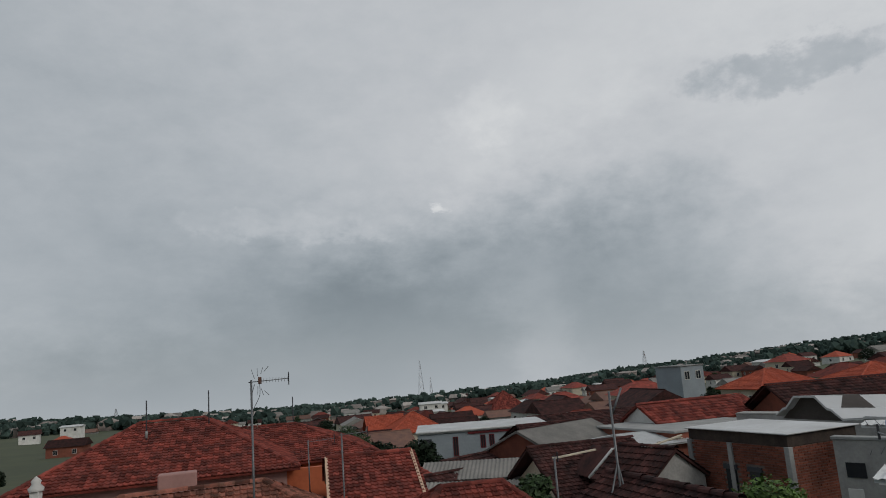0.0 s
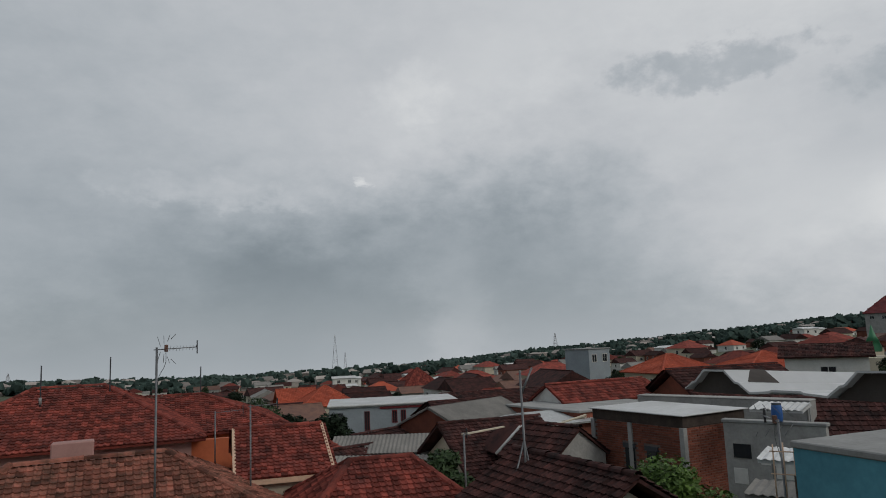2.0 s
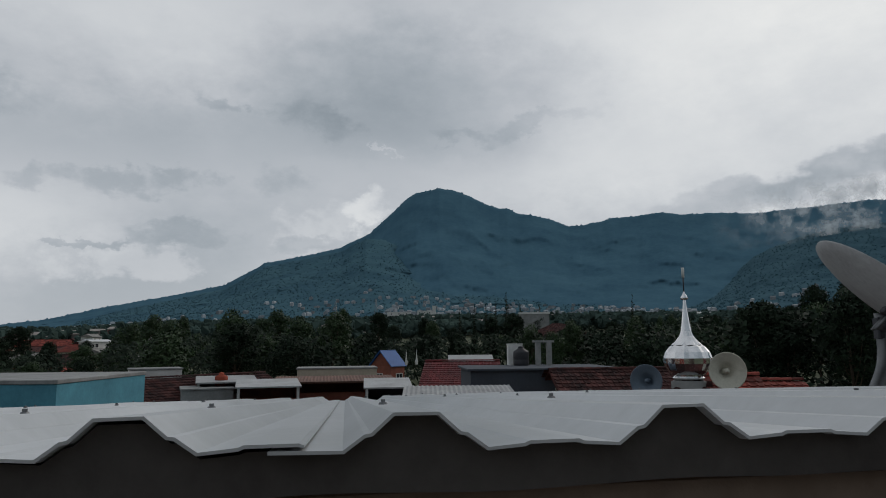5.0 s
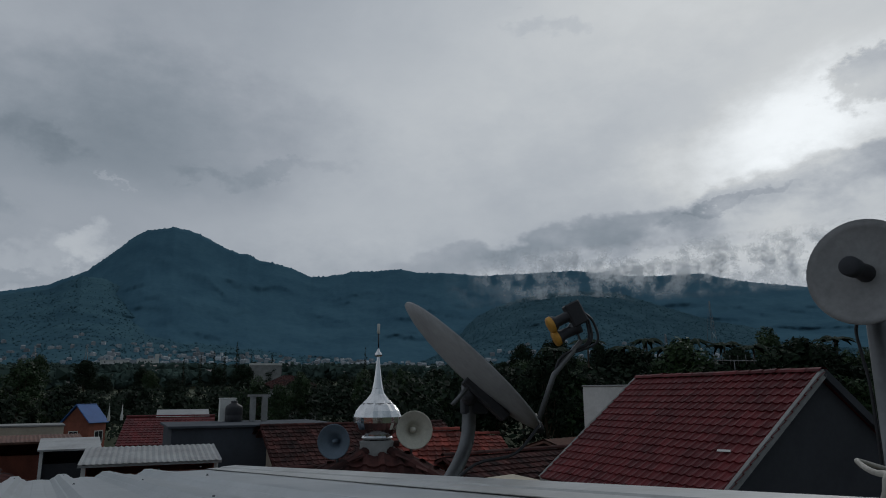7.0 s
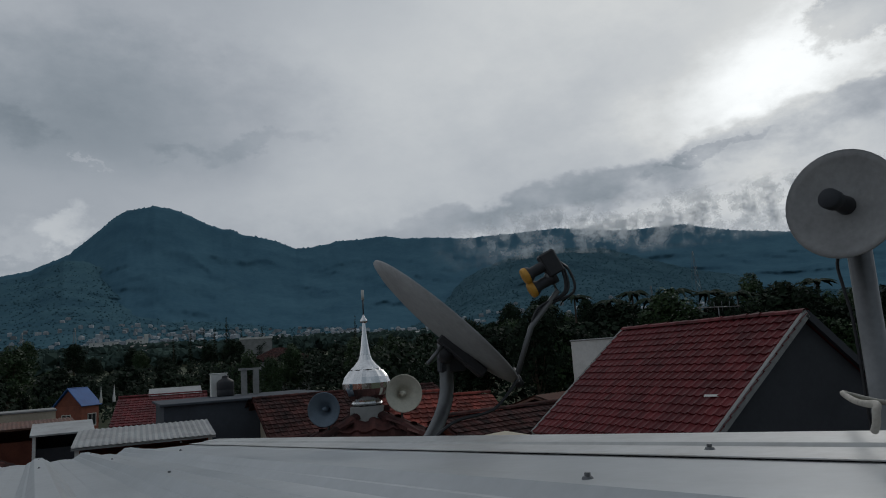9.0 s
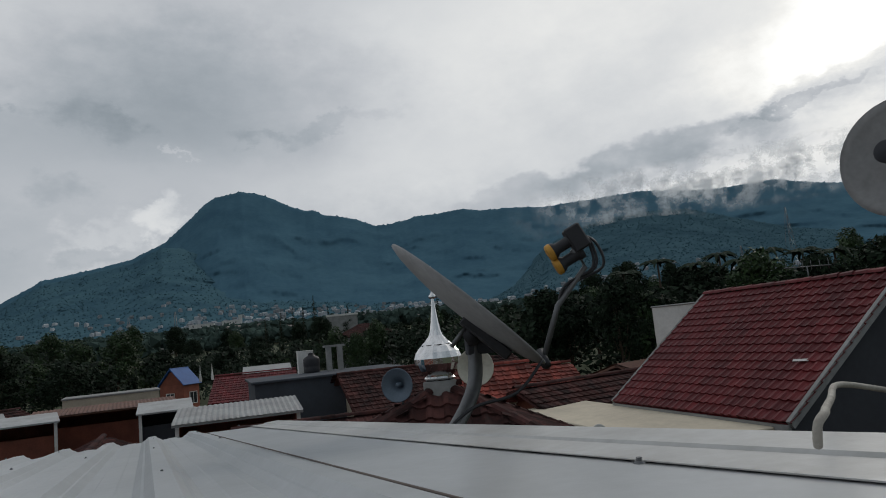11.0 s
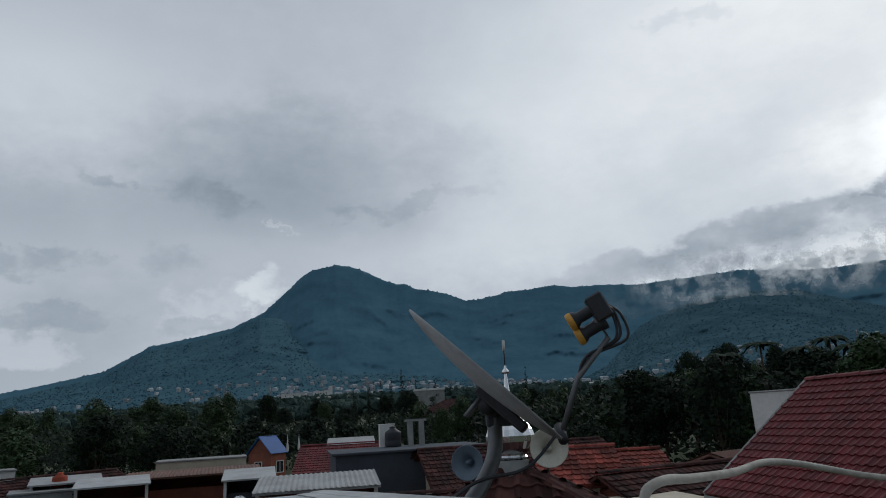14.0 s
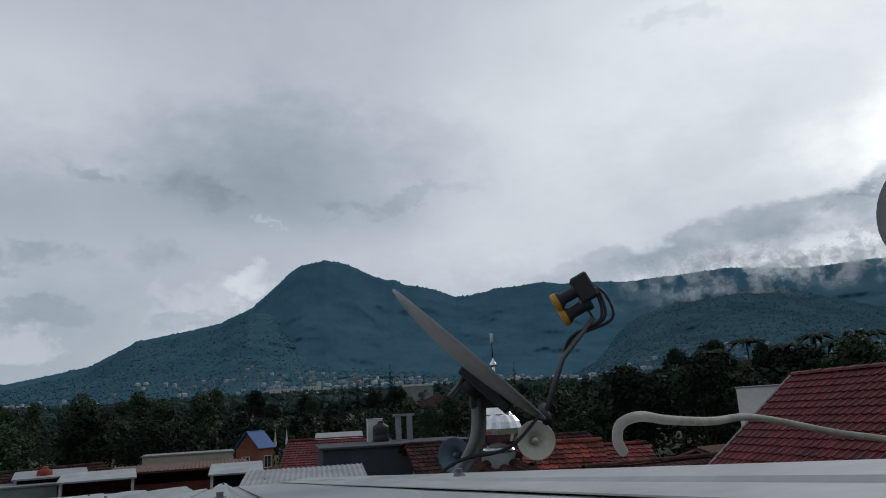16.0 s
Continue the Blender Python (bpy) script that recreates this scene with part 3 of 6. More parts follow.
def sheet_roof():
    top = thing("sheet_roof", EAVE, "white trapezoidal-ribbed plastic roof sheets, slightly dirty", "roof")
    edges = [ROOF_L, -0.86, -0.125, 0.61, 1.345, ROOF_R]
    rnd = random.Random(4)
    for n, (a, b) in enumerate(zip(edges, edges[1:])):
        pts = rib_profile(a, b + (0.03 if n < 4 else 0))
        verts, faces = [], []
        lift = 0.0025 * (n % 2)
        rows = 9
        for j in range(rows + 1):
            s = ROOF_LEN * j / rows - (0.01 * rnd.random() if j == 0 else 0)
            for v, h in pts:
                sag = 0.004 * noise.noise((v * 3, s * 2, n))
                verts.append((v, s, h + lift - FALL * s + sag))
        w = len(pts)
        for j in range(rows):
            for i in range(w - 1):
                a0 = j * w + i
                faces.append((a0, a0 + 1, a0 + w + 1, a0 + w))
        ob = raw("sheet", verts, faces, M_SHEET, top)
        so = ob.modifiers.new("thick", "SOLIDIFY")
        so.thickness, so.offset = 0.003, -1
    # screws with washers on the ribs, in three lines
    bm = bmesh.new()
    bmesh.ops.create_cone(bm, cap_ends=True, segments=8, radius1=0.007, radius2=0.005, depth=0.003, matrix=Matrix.Translation((0, 0, 0.002)))
    bmesh.ops.create_cone(bm, cap_ends=True, segments=6, radius1=0.0035, radius2=0.0035, depth=0.005, matrix=Matrix.Translation((0, 0, 0.005)))
    me = bpy.data.meshes.new("screw")
    bm.to_mesh(me)
    bm.free()
    k = math.ceil((ROOF_L - RIB0) / PITCH)
    while RIB0 + k * PITCH < ROOF_R - 0.2:
        for s in (0.42, 1.6, 2.9, 4.3):
            if rnd.random() < 0.85:
                o = link("screw", me, M_STEEL, top)
                o.location = (RIB0 + k * PITCH + rnd.uniform(-0.01, 0.01), s + rnd.uniform(-0.04, 0.04), 0.031 - FALL * s)
        k += 1
    # folded flashing along the far side of the sheets
    prof = [(-0.19, 0.006), (-0.10, 0.009), (-0.094, 0.014), (-0.02, 0.019), (0.0, 0.020), (0.012, 0.012), (0.014, -0.06)]
    verts, faces = [], []
    for j in range(8):
        s = -0.02 + (ROOF_LEN + 0.04) * j / 7
        for v, h in prof:
            verts.append((ROOF_R + v, s, h - FALL * s + 0.003 * noise.noise((s * 3, v * 20, 2))))
    w = len(prof)
    for j in range(7):
        for i in range(w - 1):
            faces.append((j * w + i, j * w + i + 1, (j + 1) * w + i + 1, (j + 1) * w + i))
    fl = raw("flashing", verts, faces, M_CAP, top, "folded white edge flashing with grimy seams")
    so = fl.modifiers.new("thick", "SOLIDIFY")
    so.thickness = 0.002
    # grime lines where the sheets overlap
    for e in (1.53,):
        tube("seam", [(e + 0.028, 0.02 + ROOF_LEN * j / 6, 0.0035 - FALL * ROOF_LEN * j / 6) for j in range(7)], 0.0022, M_MORTAR, top, "dirt in the sheet overlap", n=5)


sheet_roof()


def terrace():
    wall = thing("wall_terrace", EAVE, "rendered low wall under the roof sheets, dark brown-grey", "wall")
    wall["kind"] = "structure"
    # fascia: a cement band that fills the rib ends, above the recessed wall
    pts = rib_profile(-1.06, ROOF_R)
    verts, faces = [], []
    for v, h in pts:
        verts += [(v, 0.012, h - 0.004), (v, 0.012, -0.040 - 0.004 * noise.noise((v * 6, 0, 0))), (v, 0.10, h - 0.010), (v, 0.10, -0.040)]
    for i in range(len(pts) - 1):
        a, b = 4 * i, 4 * i + 4
        faces += [(a, a + 1, b + 1, b), (a + 1, a + 3, b + 3, b + 1), (a, b, b + 2, a + 2)]
    faces += [(0, 2, 3, 1)]
    for k in (-5, -6):
        c = RIB0 + k * PITCH
        raw("rib_filler", [(c - 0.06, 0.01, -0.006), (c + 0.06, 0.01, -0.006), (c + 0.02, 0.01, 0.027), (c - 0.02, 0.01, 0.027), (c - 0.06, 0.08, -0.006), (c + 0.06, 0.08, -0.006), (c + 0.02, 0.08, 0.025), (c - 0.02, 0.08, 0.025)],
            [(0, 1, 2, 3), (7, 6, 5, 4), (0, 4, 5, 1), (1, 5, 6, 2), (3, 2, 6, 7), (0, 3, 7, 4)], M_FASCIA, wall, "dark foam filler in a rib end")
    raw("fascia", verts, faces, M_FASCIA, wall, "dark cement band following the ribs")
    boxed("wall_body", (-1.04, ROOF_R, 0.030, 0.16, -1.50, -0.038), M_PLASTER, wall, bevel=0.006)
    # the end of the wall, its edge patched with cement
    boxed("wall_end", (-1.062, -1.038, 0.020, 0.162, -1.50, -0.030), M_ASBESTOS, wall, "paler patched edge", bevel=0.008)
    floor = boxed("floor_terrace", (-2.4, 2.9, -3.2, 0.16, -1.62, -1.50), M_GREY)
    floor.matrix_world = EAVE
    tagged(floor, "bare cement terrace slab", "floor", kind="structure")
    house = boxed("wall_lower_storey", (-1.03, 2.0, -3.1, 4.5, -8.4, -1.63), M_PLASTER)
    house.matrix_world = EAVE
    tagged(house, "rendered lower storey carrying the terrace", "wall", kind="structure")
    # Unseen wall added behind the terrace to keep sky light off the low wall.
    back = boxed("wall_back_unseen", (-2.4, 2.9, -3.35, -3.2, -1.62, 1.1), M_PLASTER)
    back.matrix_world = EAVE
    tagged(back, "plain rendered wall added unseen behind the terrace to shade it", "wall", kind="structure")


terrace()


# ---- houses ----
def tile_mesh(name, w, l):
    """One clay roof tile: a rolled trough with a thick lower edge."""
    prof = [(-0.5, 0.010), (-0.36, 0.034), (-0.18, 0.036), (-0.02, 0.010), (0.24, 0.0), (0.5, 0.010)]
    verts, faces = [], []
    for y, dz in ((0.0, 0.042), (1.12, 0.004)):
        for x, h in prof:
            verts.append((x * w * 1.03, y * l, h * w / 0.22 + dz))
    for x, h in prof:
        verts.append((x * w * 1.03, 0.0, h * w / 0.22 + 0.006))
    k = len(prof)
    for i in range(k - 1):
        faces.append((i, i + 1, k + i + 1, k + i))
        faces.append((2 * k + i, 2 * k + i + 1, i + 1, i))
    me = bpy.data.meshes.new(name)
    me.from_pydata(verts, [], faces)
    me.update()
    return me


TILES = {}


def slope(parent, p0, p1, p2, p3, material, mode, tw=0.24, tl=0.28, count=0, label=""):
    """A roof plane: eave p0-p1, top p2-p3 (p3 over p0). mode: tiles, rows, sheet."""
    p0, p1, p2, p3 = map(Vector, (p0, p1, p2, p3))
    u = (p1 - p0).normalized()
    nrm = u.cross(p3 - p0).normalized()
    v = nrm.cross(u)
    H = (p3 - p0).dot(v)
    xs = [(p - p0).dot(u) for p in (p0, p1, p2, p3)]
    frame_m = Matrix((u, v, nrm)).transposed().to_4x4()
    frame_m.translation = p0

    def span(b):
        t = b / H
        return xs[0] + (xs[3] - xs[0]) * t, xs[1] + (xs[2] - xs[1]) * t

    deck = raw("roof_slope", [frame_m @ Vector(q) for q in ((xs[0], 0, -0.02), (xs[1], 0, -0.02), (xs[2], H, -0.02), (xs[3], H, -0.02),
               (xs[0], 0, -0.09), (xs[1], 0, -0.09), (xs[2], H, -0.09), (xs[3], H, -0.09))],
               [(0, 1, 2, 3), (7, 6, 5, 4), (0, 4, 5, 1), (1, 5, 6, 2), (2, 6, 7, 3), (3, 7, 4, 0)], ROWS.get(material, material), parent, label)
    if mode == "sheet":
        verts, faces = [], []
        n = max(4, int((xs[1] - xs[0]) / 0.09))
        for i in range(n + 1):
            t = i / n
            a, b = xs[0] + (xs[1] - xs[0]) * t, xs[3] + (xs[2] - xs[3]) * t
            h = 0.012 + 0.018 * math.cos(i * math.pi)
            verts += [frame_m @ Vector((a, -0.06, h)), frame_m @ Vector((b, H, h))]
        for i in range(n):
            faces.append((2 * i, 2 * i + 2, 2 * i + 3, 2 * i + 1))
        raw("corrugated_sheet", verts, faces, material, deck)
        return deck
    if mode == "plain":
        return deck
    rows = int(H / tl)
    spots = []
    for j in range(rows):
        a, b = span((j + 0.5) * tl)
        k0, k1 = math.floor(a / tw), math.ceil(b / tw)
        for i in range(k0, k1):
            x = (i + 0.5) * tw
            if a - 0.05 <= x <= b + 0.05:
                spots.append((x, j * tl))
    single = []
    if mode == "tiles" and count:
        world = parent.matrix_world
        spots.sort(key=lambda s: (world @ (frame_m @ Vector((s[0], s[1], 0)))).xy.length)
        single, spots = spots[:count], spots[count:]
        key = (tw, tl, material.name)
        if key not in TILES:
            TILES[key] = tile_mesh("tile", tw, tl)
            TILES[key].materials.append(material)
        for x, y in single:
            o = new("tile", TILES[key])
            o.parent = deck
            jit = Matrix.Rotation(random.gauss(0, 0.012), 4, "Z") @ Matrix.Rotation(random.gauss(0, 0.012), 4, "X")
            o.matrix_local = frame_m @ Matrix.Translation((x, y, random.uniform(0, 0.006))) @ jit
    if spots:
        verts, faces = [], []
        prof = [(-0.5, 0.008), (-0.27, 0.036), (-0.02, 0.008), (0.5, 0.008)]
        for x, y in spots:
            o = len(verts)
            dz = random.uniform(0, 0.006)
            for yy, d in ((y, 0.040), (y + tl * 1.1, 0.004)):
                for px, h in prof:
                    verts.append(frame_m @ Vector((x + px * tw, yy, h + d + dz)))
            for px, h in prof:
                verts.append(frame_m @ Vector((x + px * tw, y, 0.0)))
            for i in range(3):
                faces.append((o + i, o + i + 1, o + 5 + i, o + 4 + i))
                faces.append((o + 8 + i, o + 9 + i, o + 1 + i, o + i))
        st = raw("tiling", verts, faces, ROWS[material], deck)
        st["kind"] = "stuff"
    return deck


CAPS = {}


def ridge_caps(parent, a, b, material, r=0.11, step=0.36, single=False):
    """Half-round cap tiles along a ridge or hip, overlapping."""
    a, b = Vector(a), Vector(b)
    n = max(1, int((b - a).length / step))
    d = (b - a).normalized()
    side = d.cross(Vector((0, 0, 1))).normalized()
    up = side.cross(d)
    m = Matrix((side, d, up)).transposed().to_4x4()
    verts, faces = [], []
    cap = [(rr * math.cos(math.pi * k / 5), y, rr * 0.8 * math.sin(math.pi * k / 5) + 0.01) for y, rr in ((0, r * 0.9), (step * 1.1, r * 1.08)) for k in range(6)]
    quads = [(k, k + 1, 7 + k, 6 + k) for k in range(5)]
    if single and material.name not in CAPS:
        CAPS[material.name] = bpy.data.meshes.new("ridge_tile")
        CAPS[material.name].from_pydata(cap, [], quads)
        CAPS[material.name].materials.append(material)
    for i in range(n):
        p = Matrix.Translation(a + (b - a) * (i / n)) @ m
        if single:
            o = new("ridge_tile", CAPS[material.name])
            o.parent, o.matrix_local = parent, p @ pose(0, 0, 0, random.gauss(0, 0.8), 0, random.gauss(0, 1.0))
        else:
            k = len(verts)
            verts += [p @ Vector(q) for q in cap]
            faces += [tuple(k + q for q in f) for f in quads]
    if not single:
        raw("ridge_tiling", verts, faces, ROWS.get(material, material), parent)["kind"] = "stuff"


def window(parent, x, y, z, w, h, face, frame_mat=None):
    """A framed window set in a wall plane. face: outward normal, one of +x -x +y -y."""
    ang = {"-y": 0, "+x": 90, "+y": 180, "-x": 270}[face]
    m = pose(x, y, z, 0, 0, ang)
    bm = bmesh.new()
    t = 0.06
    for d in ((-w / 2, w / 2, -0.05, 0.04, -h / 2, -h / 2 + t), (-w / 2, w / 2, -0.05, 0.04, h / 2 - t, h / 2), (-w / 2, -w / 2 + t, -0.05, 0.04, -h / 2 + t, h / 2 - t),
              (w / 2 - t, w / 2, -0.05, 0.04, -h / 2 + t, h / 2 - t), (-0.02, 0.02, -0.04, 0.03, -h / 2 + t, h / 2 - t)):
        box(bm, *d)
    bmesh.ops.transform(bm, matrix=m, verts=bm.verts)
    fr = part("window", bm, frame_mat or M_WHITE, parent)
    bm = box(bmesh.new(), -w / 2 + t, w / 2 - t, -0.012, 0.03, -h / 2 + t, h / 2 - t)
    bmesh.ops.transform(bm, matrix=m, verts=bm.verts)
    part("pane", bm, M_GLASS, fr)
    return fr


def walls(parent, w, d, z0, z1, material, gable=0.0):
    """Four walls as one shell; gable: extra height of the two end triangles over x = +-w/2."""
    bm = box(bmesh.new(), -w / 2, w / 2, -d / 2, d / 2, z0, z1)
    ob = part("wall", bm, material, parent)
    if gable:
        for s in (-1, 1):
            x0, x1 = s * w / 2, s * (w / 2 - 0.15)
            raw("gable_wall", [(x0, -d / 2, z1), (x0, d / 2, z1), (x0, 0, z1 + gable), (x1, -d / 2, z1), (x1, d / 2, z1), (x1, 0, z1 + gable)],
                [(0, 1, 2), (5, 4, 3), (0, 3, 4, 1), (1, 4, 5, 2), (2, 5, 3, 0)], material, parent)
    return ob


def house(name, label, x, y, yaw, w, d, eave, ridge, roof_mat, wall_mat, kind="gable", mode="rows", over=0.45, run=None, windows=1, tw=0.24, tl=0.28, count=0, group="", base=None, trim=None, cat="house"):
    """A house with its ridge along its own x. eave and ridge: heights in the world."""
    g = land(x, y) if base is None else base
    h = thing(name, pose(x, y, g, 0, 0, yaw), label, cat, group)
    e, r = eave - g, ridge - g
    ww, dd = w - 2 * over, d - 2 * over
    walls(h, ww, dd, -1.0, e + 0.02, wall_mat, (r - e) * dd / d - 0.06 if kind == "gable" else 0)
    a, b = w / 2, d / 2
    k = a if kind == "gable" else max(0.05, a - (run if run is not None else b * 0.95))
    caps = roof_mat if roof_mat in ROWS else M_ASBESTOS if mode == "sheet" else roof_mat
    slope(h, (-a, -b, e), (a, -b, e), (k, 0, r), (-k, 0, r), roof_mat, mode, tw, tl, count)
    slope(h, (a, b, e), (-a, b, e), (-k, 0, r), (k, 0, r), roof_mat, "rows" if mode == "tiles" else mode, tw, tl)
    if kind == "hip":
        slope(h, (a, -b, e), (a, b, e), (k, 0, r), (k, 0, r), roof_mat, "rows" if mode == "tiles" else mode, tw, tl)
        slope(h, (-a, b, e), (-a, -b, e), (-k, 0, r), (-k, 0, r), roof_mat, "rows" if mode == "tiles" else mode, tw, tl)
        for sx in (-1, 1):
            for sy in (-1, 1):
                ridge_caps(h, (sx * a, sy * b, e), (sx * k, 0, r), caps, single=mode == "tiles")
    if mode in ("tiles", "rows"):
        ridge_caps(h, (-k, 0, r), (k, 0, r), caps, single=mode == "tiles")
    if trim is not None and kind == "gable":
        for sx in (-1, 1):
            for sy in (-1, 1):
                ang = math.atan2(r - e, b)
                L = math.hypot(r - e, b)
                bm = box(bmesh.new(), -0.045, 0.045, 0, L, -0.10, 0.06)
                bmesh.ops.transform(bm, matrix=Matrix.Translation((sx * a, sy * b, e)) @ (Matrix.Rotation(0 if sy < 0 else math.pi, 4, "Z")) @ Matrix.Rotation(ang, 4, "X"), verts=bm.verts)
                part("bargeboard", bm, trim, h)
        for sy in (-1, 1):
            boxed("eave_board", (-a, a, sy * b - 0.03, sy * b + 0.03, e - 0.16, e - 0.02), trim, h)
    rnd = random.Random(int(abs(x * 31 + y * 17)))
    if windows:
        for f, sx, sy, ln in (("-y", 0, -1, ww), ("-x", -1, 0, dd), ("+x", 1, 0, dd)):
            n = max(1, int(ln / 3.2))
            for i in range(n):
                t = (i + 0.5) / n * ln - ln / 2 + rnd.uniform(-0.2, 0.2)
                z = e - 1.25
                if f == "-y":
                    window(h, t, -dd / 2, z, 1.1, 1.1, f)
                else:
                    window(h, sx * ww / 2, t, z, 0.9, 1.1, f)
    return h


# near houses on the town side
house("house", "house with a mossy red clay-tiled hip roof", -5.0, 18.4, 14, 10.5, 9, 4.05, 6.05, M_TILE_OLD, M_PINK, "hip", "tiles", run=3.6, count=300, windows=0, tw=0.17, tl=0.2)
house("house", "large house under a weathered red hip roof", -8.9, 29.7, 11, 9.4, 9.8, 5.5, 7.3, M_TILE_RED, M_PINK, "hip", "tiles", run=3.5, count=300, trim=M_TRIM, tw=0.2, tl=0.22)
house("house", "rear wing with a red hip roof beside the large house", -5.8, 33.5, 10, 9.4, 8.2, 5.25, 6.55, M_TILE_RED, M_ORANGEWALL, "hip", "tiles", run=3.45, count=100, tw=0.2, tl=0.22)
house("house", "small red-tiled gable roof with peach bargeboards", -0.85, 23.5, 6, 2.75, 5.6, 4.9, 5.98, M_TILE_RED, M_CREAM, "gable", "tiles", count=200, trim=M_TRIM, windows=0, over=0.2, tw=0.18, tl=0.2)
house("house", "house with a red clay-tiled hip roof", 1.9, 18.7, 4, 5.6, 6.6, 4.0, 5.52, M_TILE_RED, M_CREAM, "hip", "tiles", run=2.0, count=300, windows=0, tw=0.17, tl=0.2)
house("house", "old house with a sooty brown tile roof and pale dormer gable", 7.5, 28.4, 8, 4.6, 8.0, 3.2, 5.2, M_TILE_DARK, M_CREAM, "gable", "tiles", count=150, windows=0, tw=0.2, tl=0.22)
house("house", "house with a long dark clay-tiled roof", 5.5, 14.6, -76, 4.4, 8.0, 3.5, 5.85, M_TILE_DARK, M_CREAM, "gable", "tiles", count=300, windows=0, tw=0.18, tl=0.21)
house("shed", "brick-gabled shed under grey fibre-cement sheets", 9.1, 39.2, 38, 6.8, 6.0, 3.75, 5.05, M_ASBESTOS, M_BRICK, "gable", "sheet", windows=0, over=0.15, cat="shed")
for args in (("dark tiled house among the roofs", 4.6, 38.5, 40, 6, 6, 2.6, 3.9, M_TILE_DARK, M_CREAM), ("low house with a grey sheet roof", 3.0, 29.0, -20, 5.5, 4.0, 3.2, 4.0, M_ASBESTOS, M_GREY),
             ("dark tiled house between trees", 1.4, 31.5, 30, 5, 5, 2.9, 4.0, M_TILE_DARK, M_CREAM), ("house with a small red gable", -0.2, 31.0, 60, 4, 5, 3.2, 4.4, M_TILE_RED, M_WHITE),
             ("brown tiled house behind the shed", 12.6, 38.0, 12, 8, 7, 2.4, 3.9, M_TILE_DARK, M_BRICK), ("long house under a dark sheet roof", 15.5, 50.0, 8, 14, 8, 3.0, 4.3, M_TILE_DARK, M_GREY),
             ("brick house with a pale sheet roof", 14.6, 36.5, 14, 7, 5, 4.2, 4.6, M_ZINC, M_BRICK), ("red roofed house beside the flat roofs", 20.0, 48.0, 10, 6, 5, 3.6, 4.6, M_TILE_RED, M_WHITE)):
    lb, x, y, yw, w, d, e, r, rm, wm = args
    house("house", lb, x, y, yw, w, d, e, r, rm, wm, "gable", "sheet" if rm in (M_ASBESTOS, M_ZINC) else "rows", windows=1)


def flat_house(name, label, x, y, yaw, w, d, top, wall_mat, slab_mat, lip=0.2, base=None, over=0.15, windows=0):
    g = land(x, y) if base is None else base
    h = thing(name, pose(x, y, g, 0, 0, yaw), label, "house")
    t = top - g
    walls(h, w, d, -1.0, t - lip, wall_mat)
    boxed("roof_slab", (-w / 2 - over, w / 2 + over, -d / 2 - over, d / 2 + over, t - lip, t), slab_mat, h, bevel=0.02)
    for i in range(windows):
        window(h, (i + 0.5) / windows * w - w / 2, -d / 2, t - lip - 1.3, 1.0, 1.2, "-y")
    return h


def brick_block():
    g = land(14.5, 25.5)
    h = thing("brick_house", pose(11.6, 20.4, g, 0, 0, 18.0), "unplastered red brick house with a pale flat roof", "house")
    w, d, t = 2.9, 4.1, 5.95 - g
    ox, oy = w / 2, d / 2
    body = part("wall", box(bmesh.new(), 0, w, 0, d, -1, t - 0.28), M_MORTAR, h)
    boxed("roof_slab", (-0.16, w + 0.1, -0.16, d + 0.1, t - 0.10, t - 0.06), M_ZINC, h, "white flat roof sheet", bevel=0.015)
    boxed("ring_beam", (-0.03, w + 0.03, -0.03, d + 0.03, t - 0.46, t - 0.104), M_SOOT, h, "soot-blackened cement top band", bevel=0.01)
    for x, y in ((0, 0), (w, 0), (0, d), (0, d * 0.55)):
        boxed("column", (x - 0.09, x + 0.09, y - 0.09, y + 0.09, -1, t - 0.46), M_GREY, h, bevel=0.01)
    for y in (1.35, 2.35):
        wd = boxed("window", (-0.06, 0.05, y - 0.2, y + 0.2, t - 2.15, t - 1.3), M_GLASS, h, "soot-dark window opening")
        boxed("lintel", (-0.08, 0.05, y - 0.28, y + 0.28, t - 1.3, t - 1.16), M_DARKWALL, wd)
        boxed("sill", (-0.09, 0.05, y - 0.26, y + 0.26, t - 2.22, t - 2.15), M_GREY, wd)
    me = bpy.data.meshes.new("brick")
    bm = box(bmesh.new(), -0.115, 0.115, -0.014, 0.02, 0, 0.062)
    bm.to_mesh(me)
    bm.free()
    me.materials.append(M_BRICK)
    verts, faces = [], []
    count = 0
    for side in ("x", "y"):
        ln = d if side == "x" else w
        for j in range(int((t - 0.66) / 0.078)):
            z = t - 0.54 - j * 0.078
            if z < -0.2:
                break
            for i in range(int(ln / 0.245) + 1):
                s = (i + 0.5 * (j % 2)) * 0.245 + 0.12
                if s > ln - 0.1:
                    continue
                if side == "x" and any(abs(s - y) < 0.3 for y in (1.35, 2.35)) and t - 2.25 < z < t - 1.15:
                    continue
                m = pose(-0.004, s, z, 0, 0, 90) if side == "x" else pose(s, -0.004, z)
                m = m @ pose(0, random.uniform(-0.006, 0.006), 0, 0, random.gauss(0, 0.6))
                if count < 300 and z > t - 2.6:
                    o = new("brick", me)
                    o.parent, o.matrix_local = body, m
                    count += 1
                else:
                    o = len(verts)
                    verts += [m @ v.co for v in me.vertices]
                    faces += [tuple(o + q for q in p.vertices) for p in me.polygons]
    st = raw("brickwork", verts, faces, M_BRICK_I, body)
    st["kind"] = "stuff"


